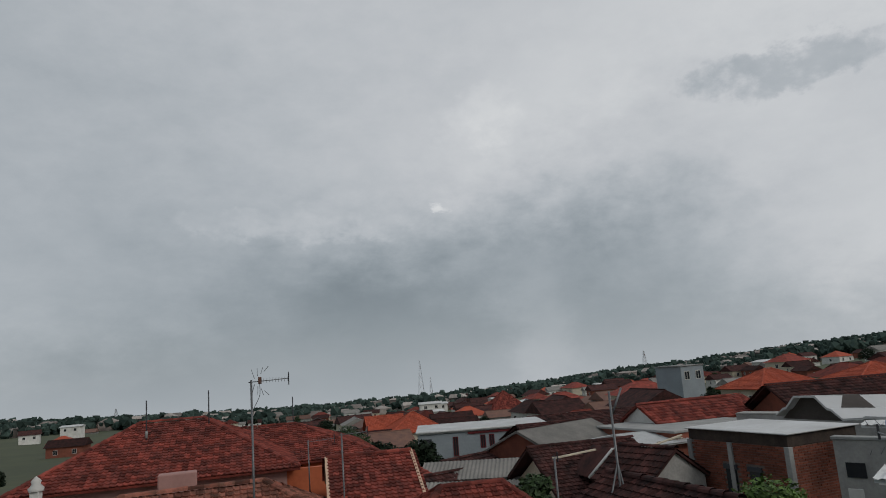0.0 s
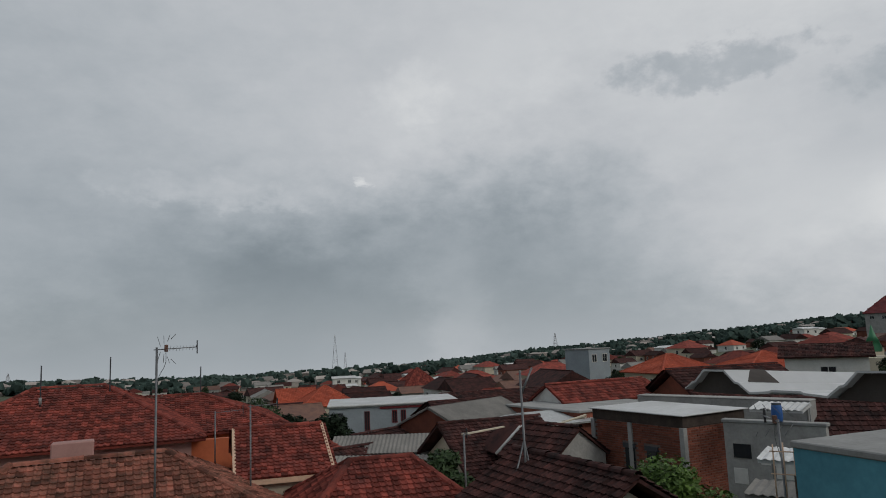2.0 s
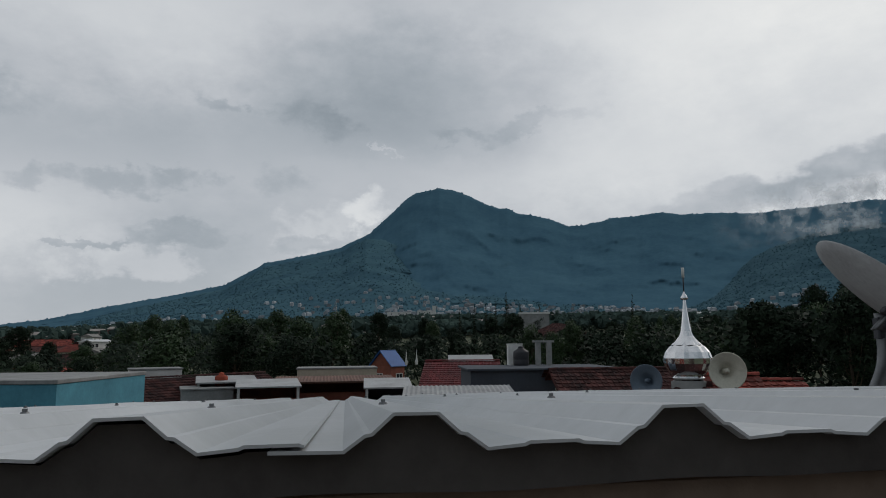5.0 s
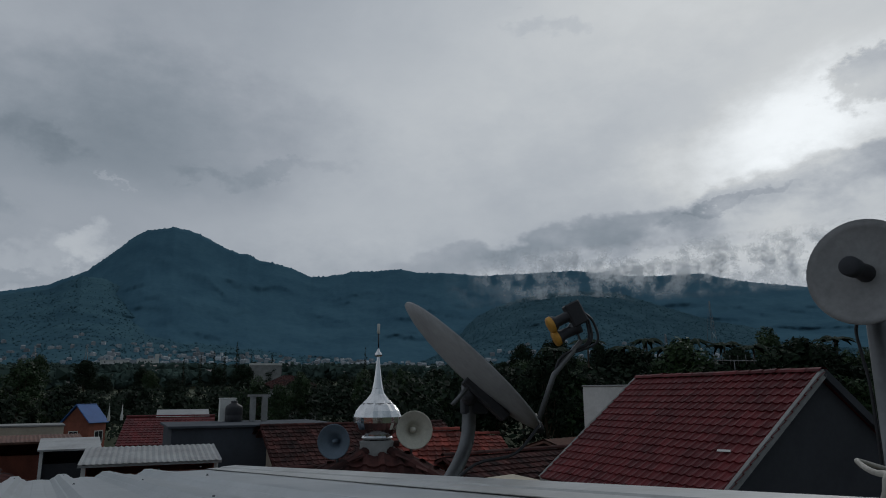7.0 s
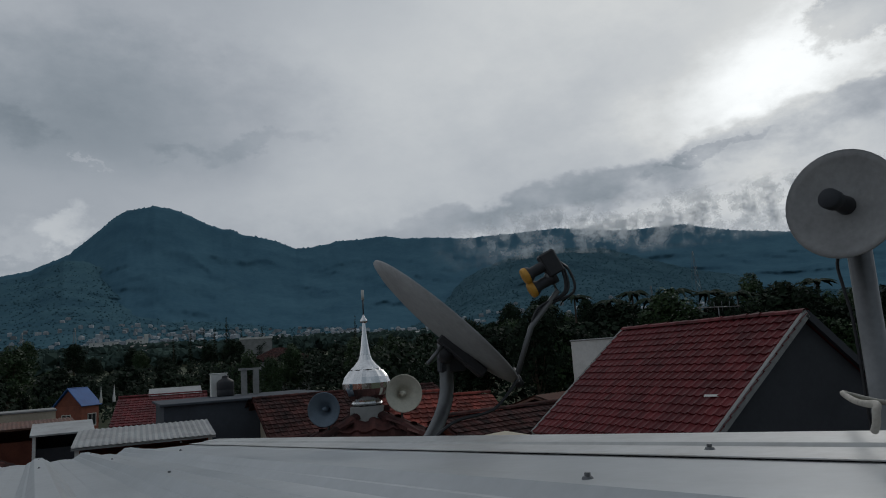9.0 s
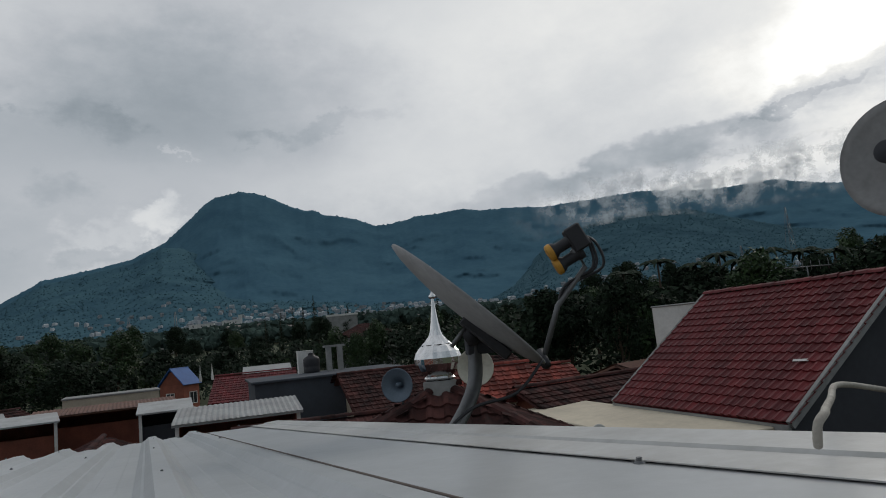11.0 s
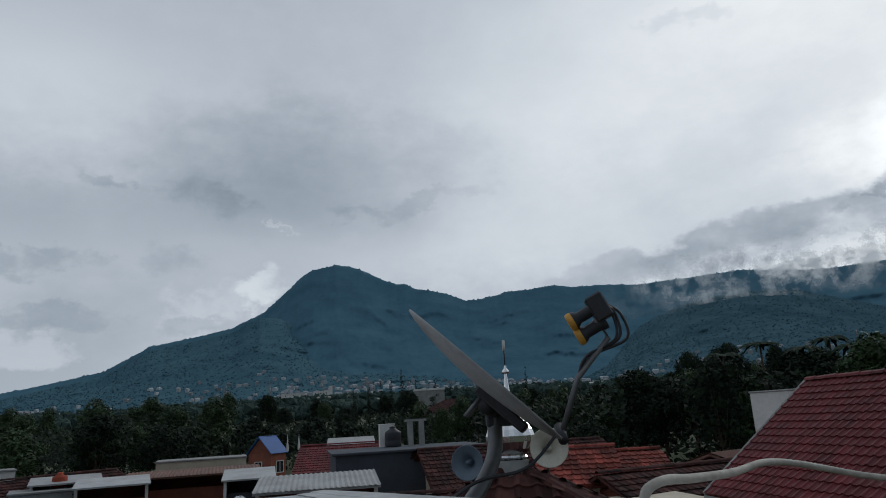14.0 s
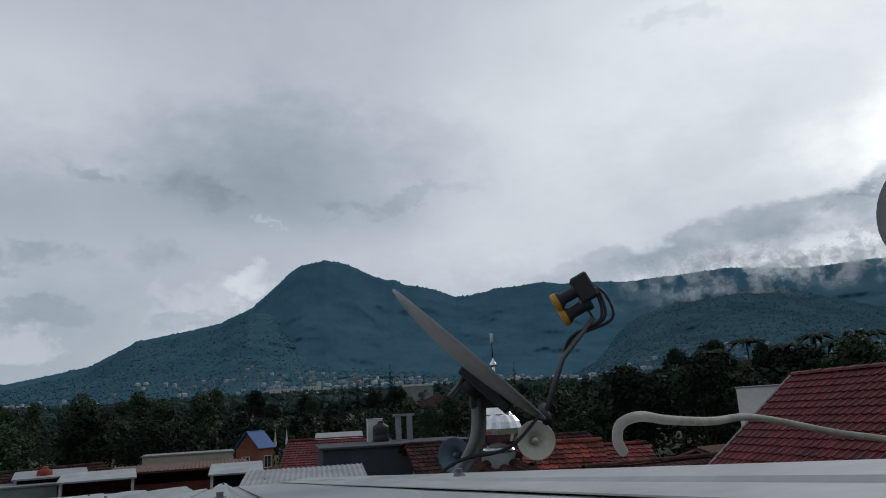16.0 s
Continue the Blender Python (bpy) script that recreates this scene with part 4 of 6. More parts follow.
brick_block()
flat_house("house", "brick house with a flat pale roof behind", 15.6, 38.0, 20, 6.0, 6, 4.7, M_BRICK, M_GREY, 0.12)
flat_house("house", "bare cement block wall house", 15.4, 24.2, -58, 6.6, 0.6, 6.0, M_BLOCK, M_BLOCK, 0.06, over=0.02)
hall = flat_house("factory", "blue-grey hall with a white curved-edge roof and red trim", 7.4, 60.0, -4, 10.4, 7, 3.75, M_BLUEGREY, M_ZINC, 0.22)
hz = 3.75 - land(7.4, 60.0)
boxed("red_trim", (-1.2, 5.25, -3.60, -3.52, hz - 0.42, hz - 0.23), M_TILE_GLAZED, hall, "dark red fascia board")
lathe("gutter", [(0.10, -5.3), (0.11, 5.3)], M_ZINC, hall, "white gutter", n=10, m=Matrix.Translation((0, -3.68, hz - 0.05)) @ pose(0, 0, 0, 0, 90, 0))
for wx, wh in ((-2.2, 1.5), (0.0, 1.0), (0.7, 1.0)):
    window(hall, wx, -3.5, hz - 0.55 - wh / 2, 0.42, wh, "-y", M_TILE_GLAZED)
boxed("door", (-4.6, -4.1, -3.54, -3.46, hz - 2.0, hz - 0.6), M_DARKWALL, hall, "dark plank door")
flat_house("house", "teal-painted house with a flat cement roof", 10.9, 8.6, -80, 6.0, 4.0, 6.5, M_TEAL, M_GREY, 0.12, over=0.04)
flat_house("house", "pale blue-grey tower-like house", 42.5, 100.0, 22, 4.4, 5.0, 6.6, M_BLUEGREY, M_GREY, 0.15, windows=2)
flat_house("house", "long low house with a teal wall and flat roof", 26.5, 19.5, -84, 8.7, 7.5, 7.4, M_TEAL, M_GREY, 0.15, over=0.05)
flat_house("house", "low house with a dark slate-painted wall", 33.0, -2.0, -82, 6.4, 5.0, 7.45, M_NAVY, M_NAVY, 0.1)


def spot(az, dist):
    """A place by bearing and distance from the roof corner where the sheets end."""
    return 0.9 + dist * math.sin(radians(az)), -1.7 + dist * math.cos(radians(az))


# ---- the prayer house: pyramid roof, steel dome, loudspeakers ----
house("prayer_house", "small prayer house with a dark pyramid tile roof", 12.35, -3.6, -100, 8.4, 8.4, 5.6, 7.75, M_TILE_DARK, M_CREAM, "hip", "tiles", run=4.15, count=300, windows=0, tw=0.28, tl=0.34)


def dome():
    d = thing("roof_dome", pose(12.37, -3.59, 8.2) @ Matrix.Diagonal((0.78, 0.78, 1.0, 1.0)), "polished steel onion dome with a finial on a tiled roof", "dome")
    lathe("drum", [(0.36, -0.62), (0.37, -0.36), (0.30, -0.34)], M_GREY, d, "dark cement drum", n=20)
    lathe("bulb", [(0.27, -0.35), (0.33, -0.30), (0.30, -0.27), (0.44, -0.17), (0.50, -0.06), (0.505, 0.03), (0.46, 0.13), (0.37, 0.22), (0.26, 0.27)], M_CHROME, d, n=32,
          wave=lambda i, r: 1.0 + 0.018 * math.cos(i * math.pi), smooth=False)
    lathe("skirt", [(0.29, 0.255), (0.315, 0.25), (0.24, 0.31), (0.15, 0.40), (0.105, 0.50)], M_CHROME, d, n=32, wave=lambda i, r: 1.0 + (0.07 if r > 0.29 else 0.03) * math.cos(i * math.pi / 2), smooth=False)
    lathe("spire", [(0.115, 0.49), (0.085, 0.62), (0.052, 0.82), (0.028, 1.0), (0.026, 1.02)], M_CHROME, d, n=12, smooth=False)
    lathe("ball", [(0.0, 1.01), (0.05, 1.015), (0.085, 1.03), (0.07, 1.07), (0.03, 1.11), (0.012, 1.16)], M_CHROME, d, n=16)
    tube("rod", [(0, 0, 1.14), (0, 0, 1.42)], 0.014, M_BLACK, d)
    tube("tip", [(0, 0, 1.40), (0, 0, 1.57)], 0.03, M_WHITE, d)


dome()


def horn(x, y, z, yaw, pitch, size, material, label):
    """A horn loudspeaker: flared bell, inner re-entrant cone, driver, bracket."""
    h = thing("horn_loudspeaker", pose(x, y, z, 0, 0, yaw) @ pose(0, 0, 0, 90 - pitch, 0, 0), label, "loudspeaker")
    s = size
    lathe("bell", [(0.10 * s, -0.42 * s), (0.14 * s, -0.3 * s), (0.20 * s, -0.16 * s), (0.31 * s, -0.06 * s), (0.48 * s, 0.0), (0.5 * s, 0.012 * s), (0.485 * s, 0.02 * s), (0.46 * s, 0.0), (0.29 * s, -0.04 * s), (0.18 * s, -0.14 * s), (0.11 * s, -0.28 * s), (0.0, -0.29 * s)], material, h, n=32)
    lathe("inner_cone", [(0.0, 0.02 * s), (0.05 * s, 0.0), (0.075 * s, -0.06 * s), (0.08 * s, -0.24 * s)], material, h, n=16)
    lathe("driver", [(0.0, -0.62 * s), (0.13 * s, -0.62 * s), (0.15 * s, -0.58 * s), (0.15 * s, -0.43 * s), (0.1 * s, -0.4 * s)], M_BLACK, h, "dark driver housing", n=20)
    tube("bracket", [(0.0, 0.0, -0.36 * s), (0.0, -0.32 * s, -0.36 * s), (0.0, -0.9 * s, -0.36 * s)], 0.02, M_STEEL, h)
    return h


horn(12.1, -4.15, 8.02, 292 - 180 - 22 + 180, 4, 0.62, M_HORN, "cream horn loudspeaker mounted on the prayer house roof")
horn(12.2, -2.85, 7.86, 60 + 180, 2, 0.55, M_HORN_BLUE, "blue-grey horn loudspeaker mounted on the prayer house roof")


# ---- dishes and pipe by the roof ----
def frame_of(origin, axis, up=(0, 0, 1)):
    """A pose whose z is the axis."""
    z = Vector(axis).normalized()
    x = Vector(up).cross(z).normalized()
    m = Matrix((x, z.cross(x), z)).transposed().to_4x4()
    m.translation = origin
    return m


def bowl(name, rx, ry, depth, material, parent, m, n=40, rings=8):
    verts, faces = [], []
    for side in (0, 1):
        for j in range(rings + 1):
            r = j / rings
            for i in range(n):
                a = 2 * math.pi * i / n
                verts.append(m @ Vector((rx * r * math.cos(a), ry * r * math.sin(a), depth * r * r - depth - side * 0.008 + (0.005 if j == rings else 0))))
    k = (rings + 1) * n
    for side in (0, 1):
        for j in range(rings):
            for i in range(n):
                q = (i + 1) % n
                f = (side * k + j * n + i, side * k + j * n + q, side * k + (j + 1) * n + q, side * k + (j + 1) * n + i)
                faces.append(f if side == 0 else f[::-1])
    for i in range(n):
        q = (i + 1) % n
        faces.append((rings * n + i, rings * n + q, k + rings * n + q, k + rings * n + i))
    return raw(name, verts, faces, material, parent, smooth=True)


def offset_dish():
    J, tip, feed = Vector((3.38, -2.375, 8.455)), Vector((3.52, -1.89, 8.93)), Vector((3.36, -2.525, 8.89))
    a = (tip - J).normalized()
    n = Vector((-0.12, -0.70, 0.70))
    n = (n - a * n.dot(a)).normalized()
    c = (J + tip) / 2
    base = c - n * 0.10
    d = thing("satellite_dish", Matrix.Translation((3.30, -2.13, 8.0)), "grey offset satellite dish on a bent steel pole, seen edge-on", "dish")
    inv = d.matrix_world.inverted()
    m = Matrix((n.cross(a) * -1, a, n)).transposed().to_4x4()
    m.translation = c
    bowl("reflector", 0.33, 0.36, 0.040, M_DISH, d, inv @ m)
    # bracket behind the reflector
    g = inv @ m
    bm = bmesh.new()
    box(bm, -0.045, 0.045, -0.24, -0.02, -0.075, -0.036, 0.006)
    bmesh.ops.transform(bm, matrix=g, verts=bm.verts)
    part("mount_plate", bm, M_BLACK, d)
    top = inv @ Vector((3.62, -2.12, 8.58))
    box_bm = box(bmesh.new(), -0.026, 0.026, -0.08, 0.03, -0.06, 0.04, 0.006)
    bmesh.ops.transform(box_bm, matrix=Matrix.Translation(top + Vector((0.0, -0.06, -0.02))), verts=box_bm.verts)
    part("clamp", box_bm, M_DARKWALL, d, "dark pole clamp")
    for s in (-0.03, 0.03):
        tube("bolt", [g @ Vector((s, -0.05, -0.07)), g @ Vector((s, -0.05, -0.16))], 0.008, M_STEEL, d, n=6)
    pole = spline([inv @ Vector(p) for p in ((3.62, -2.18, 8.62), (3.62, -2.18, 8.45), (3.60, -2.15, 8.35), (3.53, -2.06, 8.24), (3.42, -1.93, 8.14), (3.26, -1.75, 7.98), (3.13, -1.6, 7.6))], 5)
    tube("mount_arm", [g @ Vector((0, -0.08, -0.08)), inv @ Vector((3.62, -2.18, 8.56))], 0.03, M_BLACK, d, n=10)
    tube("pole", pole, 0.029, M_STEEL, d, "grey bent mast pipe", n=12)
    # feed arm, feeds and cables
    jl, fl = inv @ (J + n * 0.01), inv @ feed
    tube("feed_arm", [jl, jl + (fl - jl) * 0.45 + Vector((0, -0.012, 0)), fl + Vector((0, -0.055, -0.10)), fl + Vector((0, -0.035, -0.05)), fl + Vector((0, -0.01, -0.03))], 0.011, M_STEEL, d, n=8)
    tube("arm_joint", [jl - Vector((0.03, 0, 0.02)), jl + Vector((0.03, 0, 0.03))], 0.018, M_BLACK, d, n=8)
    aim = (inv @ c) - fl
    aim.normalize()
    for k, off in enumerate((Vector((0.0, 0.0, 0.0)), Vector((0.01, -0.028, -0.052)))):
        p = fl + off
        h = lathe("feed_horn", [(0.0, 0.09), (0.030, 0.09), (0.034, 0.085), (0.034, 0.07)], M_YELLOW, d, "amber feed cap", n=16, m=frame_of(p, aim))
        lathe("feed_body", [(0.034, 0.072), (0.03, 0.06), (0.022, 0.05), (0.022, 0.0), (0.027, -0.004), (0.027, -0.03), (0.0, -0.032)], M_BLACK, d, n=14, m=frame_of(p, aim))
    bm = box(bmesh.new(), -0.03, 0.03, -0.062, 0.036, -0.062, 0.004, 0.006)
    bmesh.ops.transform(bm, matrix=frame_of(fl + Vector((0, 0, 0.01)), aim), verts=bm.verts)
    part("feed_box", bm, M_BLACK, d)
    b = fl - aim * 0.055
    for k in range(3):
        q = Vector((0.012 * k, -0.01 * k, 0))
        out = 0.018 if k == 2 else 0.0
        pts = spline([b + q, b + Vector((0.0, -0.03 - 0.01 * k - out * 0.5, -0.04)), b + Vector((0.0, -0.03 - 0.012 * k - out, -0.13)), jl + (fl - jl) * 0.62 + Vector((0.0, -0.024 - out, 0)), jl + (fl - jl) * 0.42 + Vector((0, -0.014, 0)), jl + (fl - jl) * 0.2 + Vector((0, -0.012, 0)), jl], 5)
        tube("cable", pts, 0.0055, M_BLACK, d, n=6)
    pts = spline([inv @ Vector(p) for p in ((3.26, -2.34, 8.47), (3.22, -2.22, 8.37), (3.18, -2.05, 8.34), (3.10, -1.90, 8.25), (3.0, -1.7, 8.1))], 5)
    tube("cable", pts, 0.006, M_BLACK, d, n=6)


offset_dish()


def point_dish():
    d = thing("point_to_point_dish", pose(3.02, -3.775, 7.18) @ Matrix.Scale(0.885, 4), "round grey parabolic antenna clamped to a thick steel pole", "dish")
    c = Vector((-0.05, 0.12, 2.13))
    n = Vector((-0.34, 0.93, 0.10))
    m = frame_of(c, n)
    bowl("reflector", 0.25, 0.25, 0.05, M_DISH, d, m)
    lathe("feed_base", [(0.044, -0.06), (0.036, 0.06)], M_BLACK, d, n=18, m=m)
    lathe("feed_cap", [(0.036, 0.06), (0.040, 0.065), (0.046, 0.075), (0.047, 0.125), (0.04, 0.133), (0.0, 0.136)], M_DARKWALL, d, "dark grey feed cap", n=18, m=m)
    lathe("radio_hub", [(0.07, -0.07), (0.075, -0.16), (0.0, -0.165)], M_GREY, d, n=18, m=m)
    tube("pole", [(0, 0, -6.0), (0, 0, 2.20)], 0.052, M_STEEL, d, "galvanised mast", n=18)
    tube("cable", spline([(0.05, 0.02, 2.0), (0.10, 0.03, 1.88), (0.085, 0.03, 1.75), (0.06, 0.03, 1.55), (0.056, 0.03, 1.0)], 5), 0.008, M_BLACK, d, n=6)
    for z in (2.05, 2.15):
        lathe("clamp_ring", [(0.053, z - 0.015), (0.062, z - 0.015), (0.062, z + 0.015), (0.053, z + 0.015)], M_STEEL, d, n=18)


point_dish()


def hose():
    h = thing("pipe", Matrix.Translation((1.6, -2.1, 8.42)), "weathered pale plastic pipe with hooked end over roof edge", "pipe")
    pts = [Vector(p) - h.location for p in ((1.548, -2.037, 8.444), (1.538, -2.03, 8.454), (1.540, -2.035, 8.467), (1.56, -2.06, 8.472), (1.62, -2.11, 8.466), (1.72, -2.20, 8.460), (1.82, -2.29, 8.460),
                                           (1.88, -2.37, 8.45), (1.90, -2.46, 8.43), (1.88, -2.55, 8.41), (1.83, -2.66, 8.36), (1.75, -2.85, 8.2))]
    tube("pipe_run", spline(pts, 6), 0.0046, M_HOSE, h, n=10)


hose()

# ---- red-tiled house beyond the roof corner ----
red = house("house", "house with a maroon glazed tile roof and charcoal gable wall", 15.05, -12.4, 185.7, 5.9, 6.4, 6.5, 9.0, M_TILE_GLAZED, M_DARKWALL, "gable", "tiles", over=0.12, count=300, windows=0, tw=0.23, tl=0.25, trim=M_GREY)
for o in red.children:
    if o.name.startswith("bargeboard") and o.data.vertices[0].co.y > 0.5:
        o.data.materials[0] = M_DARKWALL
awning = boxed("awning", (-4.8, 2.6, -5.2, -3.1, -0.05, 0.05), M_CREAM, None, bevel=0.02)
awning.matrix_world = pose(15.05, -12.4, 6.46, 0, 0, 185.7) @ pose(0, 0, 0, 1.5, 0, 0)
tagged(awning, "pale cement canopy slab below the maroon roof", "canopy")
post = boxed("canopy_wall", (-3.0, 2.8, -4.9, -3.2, -8.0, -0.2), M_DARKWALL)
post.matrix_world = pose(15.05, -12.4, 6.3, 0, 0, 185.7)
tagged(post, "dark wall carrying the canopy slab", "wall", kind="structure")
x, y = spot(121.9, 27)
flat_house("house", "white concrete-block room on a rooftop", x, y, -58, 3.4, 3.0, 8.9, M_WHITE, M_GREY, 0.06, over=0.04)
ant = thing("yagi_antenna", pose(14.4, -12.45, 9.05, 0, 0, 30), "small wire television antenna on the maroon roof", "antenna")
tube("boom", [(-0.5, 0, 0.25), (0.5, 0, 0.30)], 0.012, M_STEEL, ant, n=6)
tube("mast", [(0, 0, -0.1), (0, 0, 0.28)], 0.014, M_STEEL, ant, n=6)
for i in range(6):
    tube("element", [(-0.45 + 0.18 * i, 0, 0.18), (-0.45 + 0.18 * i, 0, 0.40)], 0.006, M_STEEL, ant, n=5)

# roofs round the prayer house
for az, dist, yaw, w, d, e, r, rm, wm, k, lb in (
        (104.0, 22, -100, 2.4, 4, 6.6, 7.5, M_TILE_RED, M_CREAM, "gable", "house with a dull orange-red tile roof"), (107.5, 25, -95, 2.6, 4, 6.4, 7.2, M_TILE_RED, M_CREAM, "gable", "low house with an orange-red tile roof"),
        (113.0, 22, -70, 7, 6, 5.6, 6.9, M_TILE_DARK, M_BRICK, "gable", "brick house with a rusty brown roof"), (108.0, 16.5, -60, 5, 4, 4.9, 5.9, M_TILE_DARK, M_GREY, "gable", "low dark tiled outhouse"),
        (118.0, 26, -62, 6, 6, 6.2, 7.1, M_RUST, M_GREY, "gable", "house with a rusty sheet roof"), (92.0, 19, -85, 6, 5, 5.6, 6.7, M_TILE_DARK, M_CREAM, "gable", "low dark tiled house beside the slate wall"),
        (99.0, 30, -80, 8, 6, 5.8, 7.4, M_TILE_DARK, M_CREAM, "gable", "brown tiled house behind the prayer house"), (67.0, 22, -20, 7, 6, 4.2, 5.9, M_TILE_DARK, M_CREAM, "gable", "dark tiled house below the canopies"),
        (73.5, 27, 10, 7, 5, 4.9, 6.0, M_TILE_DARK, M_BRICK, "gable", "brown tiled brick house below the canopies"), (83.0, 24, -40, 6, 5, 4.6, 5.6, M_TILE_DARK, M_BRICK, "gable", "low brown tiled house under the pale sheets"),
        (63.0, 40, -30, 11, 7, 5.4, 6.9, M_TILE_DARK, M_BRICK, "gable", "brick house with a brown tile roof"), (142.0, 22, -40, 8, 6, 6.0, 7.0, M_ZINC, M_BRICK, "gable", "brick house with a pale sheet roof"),
        (148.0, 16, -20, 8, 6, 5.6, 6.8, M_TILE_DARK, M_DARKWALL, "gable", "dark house beside the mast"), (85.3, 46, -92, 5.0, 6, 5.9, 7.4, M_TILE_GLAZED, M_CREAM, "gable", "house with a deep red tile roof")):
    x, y = spot(az, dist)
    house("house", lb, x, y, yaw, w, d, e, r, rm, wm, k, "sheet" if rm in (M_ZINC, M_RUST) else "rows", windows=0 if rm == M_TILE_RED else 1)


def canopy_shed(az, dist, yaw, w, d, z_front, z_back, wall_mat, sheet_mat, label):
    """An open-fronted shed: posts, back wall, one sloping sheet roof."""
    x, y = spot(az, dist)
    g = land(x, y)
    s = thing("shed", pose(x, y, g, 0, 0, yaw), label, "shed")
    zf, zb = z_front - g, z_back - g
    slope(s, (-w / 2, -d / 2, zf), (w / 2, -d / 2, zf), (w / 2, d / 2, zb), (-w / 2, d / 2, zb), sheet_mat, "sheet" if w > 4 else "plain")
    boxed("back_wall", (-w / 2 + 0.1, w / 2 - 0.1, d / 2 - 0.3, d / 2 - 0.15, -0.5, zb - 0.1), wall_mat, s)
    for sx in (-1, 1):
        boxed("side_wall", (sx * (w / 2 - 0.15) - 0.07, sx * (w / 2 - 0.15) + 0.07, -d / 2 + 0.5, d / 2 - 0.3, -0.5, min(zf, zb) - 0.1), wall_mat, s)
        boxed("post", (sx * (w / 2 - 0.15) - 0.06, sx * (w / 2 - 0.15) + 0.06, -d / 2 + 0.2, -d / 2 + 0.32, -0.5, zf - 0.05), M_WHITE, s)
    boxed("front_wall", (-w / 2 + 0.1, w / 2 - 0.1, -d / 2 + 0.6, -d / 2 + 0.7, -0.5, zf - 0.62), wall_mat, s)
    return s


canopy_shed(69.0, 35, -70, 3.0, 3.4, 6.65, 6.85, M_BRICK, M_ZINC_OLD, "open shed with a white sheet canopy")
canopy_shed(66.0, 38, -66, 3.0, 3.0, 6.75, 6.95, M_GREY, M_ZINC_OLD, "grey block shed with a white sheet roof")
canopy_shed(74.5, 39, -76, 6.5, 3.4, 6.6, 6.75, M_BRICK, M_RUST, "long brown shed with a thin pale roof edge")
canopy_shed(78.5, 34, -79, 2.3, 3.0, 6.55, 6.85, M_DARKWALL, M_ZINC_OLD, "dark open shed with a white sheet canopy")
canopy_shed(83.7, 26, -84, 4.2, 3.2, 6.55, 6.85, M_BRICK, M_ZINC_OLD, "shed under a broad white corrugated sheet")
canopy_shed(87.0, 40, -86, 2.6, 2.6, 6.9, 7.2, M_GREY, M_ZINC_OLD, "small shed with a pale sheet roof")
canopy_shed(86.2, 52, -86, 3.4, 3.0, 7.2, 7.7, M_GREY, M_ZINC_OLD, "small shed with weathered pale sheets")
for az, dist, yaw, w, d, top, wm, lb in ((75.0, 46, -76, 5.0, 3, 7.1, M_CREAM, "beige block wall house"), (64.5, 37, -64, 2.4, 2.5, 6.5, M_GREY, "grey cement block hut"), (71.5, 25, -70, 1.8, 1.6, 5.9, M_GREY, "small cement stair hut"),
                                         (61.0, 42, -58, 2.6, 2, 7.35, M_WHITE, "small white rooftop room")):
    x, y = spot(az, dist)
    flat_house("house", lb, x, y, yaw, w, d, top, wm, M_GREY, 0.1, over=0.06, windows=1 if w > 2 else 0)
x, y = spot(68, 24)
yard = thing("brick_wall", pose(x, y, land(x, y), 0, 0, -62), "rough brick yard wall", "wall")
boxed("wall_body", (-4, 4, -0.1, 0.1, -0.5, 5.55), M_BRICK, yard)


def water_tank(az, dist, z, material, label, r=0.5, h=1.1):
    x, y = spot(az, dist)
    t = thing("water_tank", pose(x, y, z), label, "water tank")
    lathe("tank_body", [(0.0, 0.0), (r * 0.96, 0.0), (r, 0.05), (r, h * 0.3), (r * 0.97, h * 0.34), (r, h * 0.38), (r, h * 0.72), (r * 0.95, h * 0.8), (r * 0.4, h * 0.95), (r * 0.36, h)], material, t, n=20)
    lathe("tank_lid", [(r * 0.38, h), (r * 0.4, h + 0.05), (0, h + 0.09)], material, t, n=16)


water_tank(65.6, 37.5, 6.5, M_TILE_ORANGE, "orange plastic water tank", 0.32, 0.6)
water_tank(89.6, 33.5, 7.45, M_BLACK, "black plastic water tank on the slate roof", 0.38, 0.85)
x, y = spot(89.1, 34)
flat_house("house", "white stair hut on the slate roof", x, y, -82, 0.7, 0.5, 8.5, M_WHITE, M_WHITE, 0.05, over=0.03)
for az in (91.0, 91.9):
    x, y = spot(az, 33.5)
    col = thing("column", pose(x, y, 7.4, 0, 0, -82), "unfinished cement column on the slate roof", "column")
    boxed("shaft", (-0.12, 0.12, -0.12, 0.12, 0, 1.15), M_GREY, col)
x, y = spot(91.45, 33.5)
lint = boxed("column_beam", (-0.5, 0.5, -0.15, 0.15, 0, 0.1), M_GREY)
lint.matrix_world = pose(x, y, 8.55, 0, 0, -82)
tagged(lint, "cement beam over two columns", "beam")

# the blue-roofed house with yellow posts
x, y = spot(79.7, 70)
bh = house("house", "ochre house with a steep blue roof and white finials", x, y, -28, 2.6, 3.0, 6.4, 8.0, M_BLUE, M_BRICK, "gable", "plain", over=0.2, windows=1)
for s in (-1, 1):
    lathe("finial", [(0.12, 0), (0.14, 0.3), (0.07, 0.7), (0.0, 1.6)], M_WHITE, bh, n=10, m=Matrix.Translation((s * 0.9 + 1.2, -2.1, 6.5 - land(x, y))))
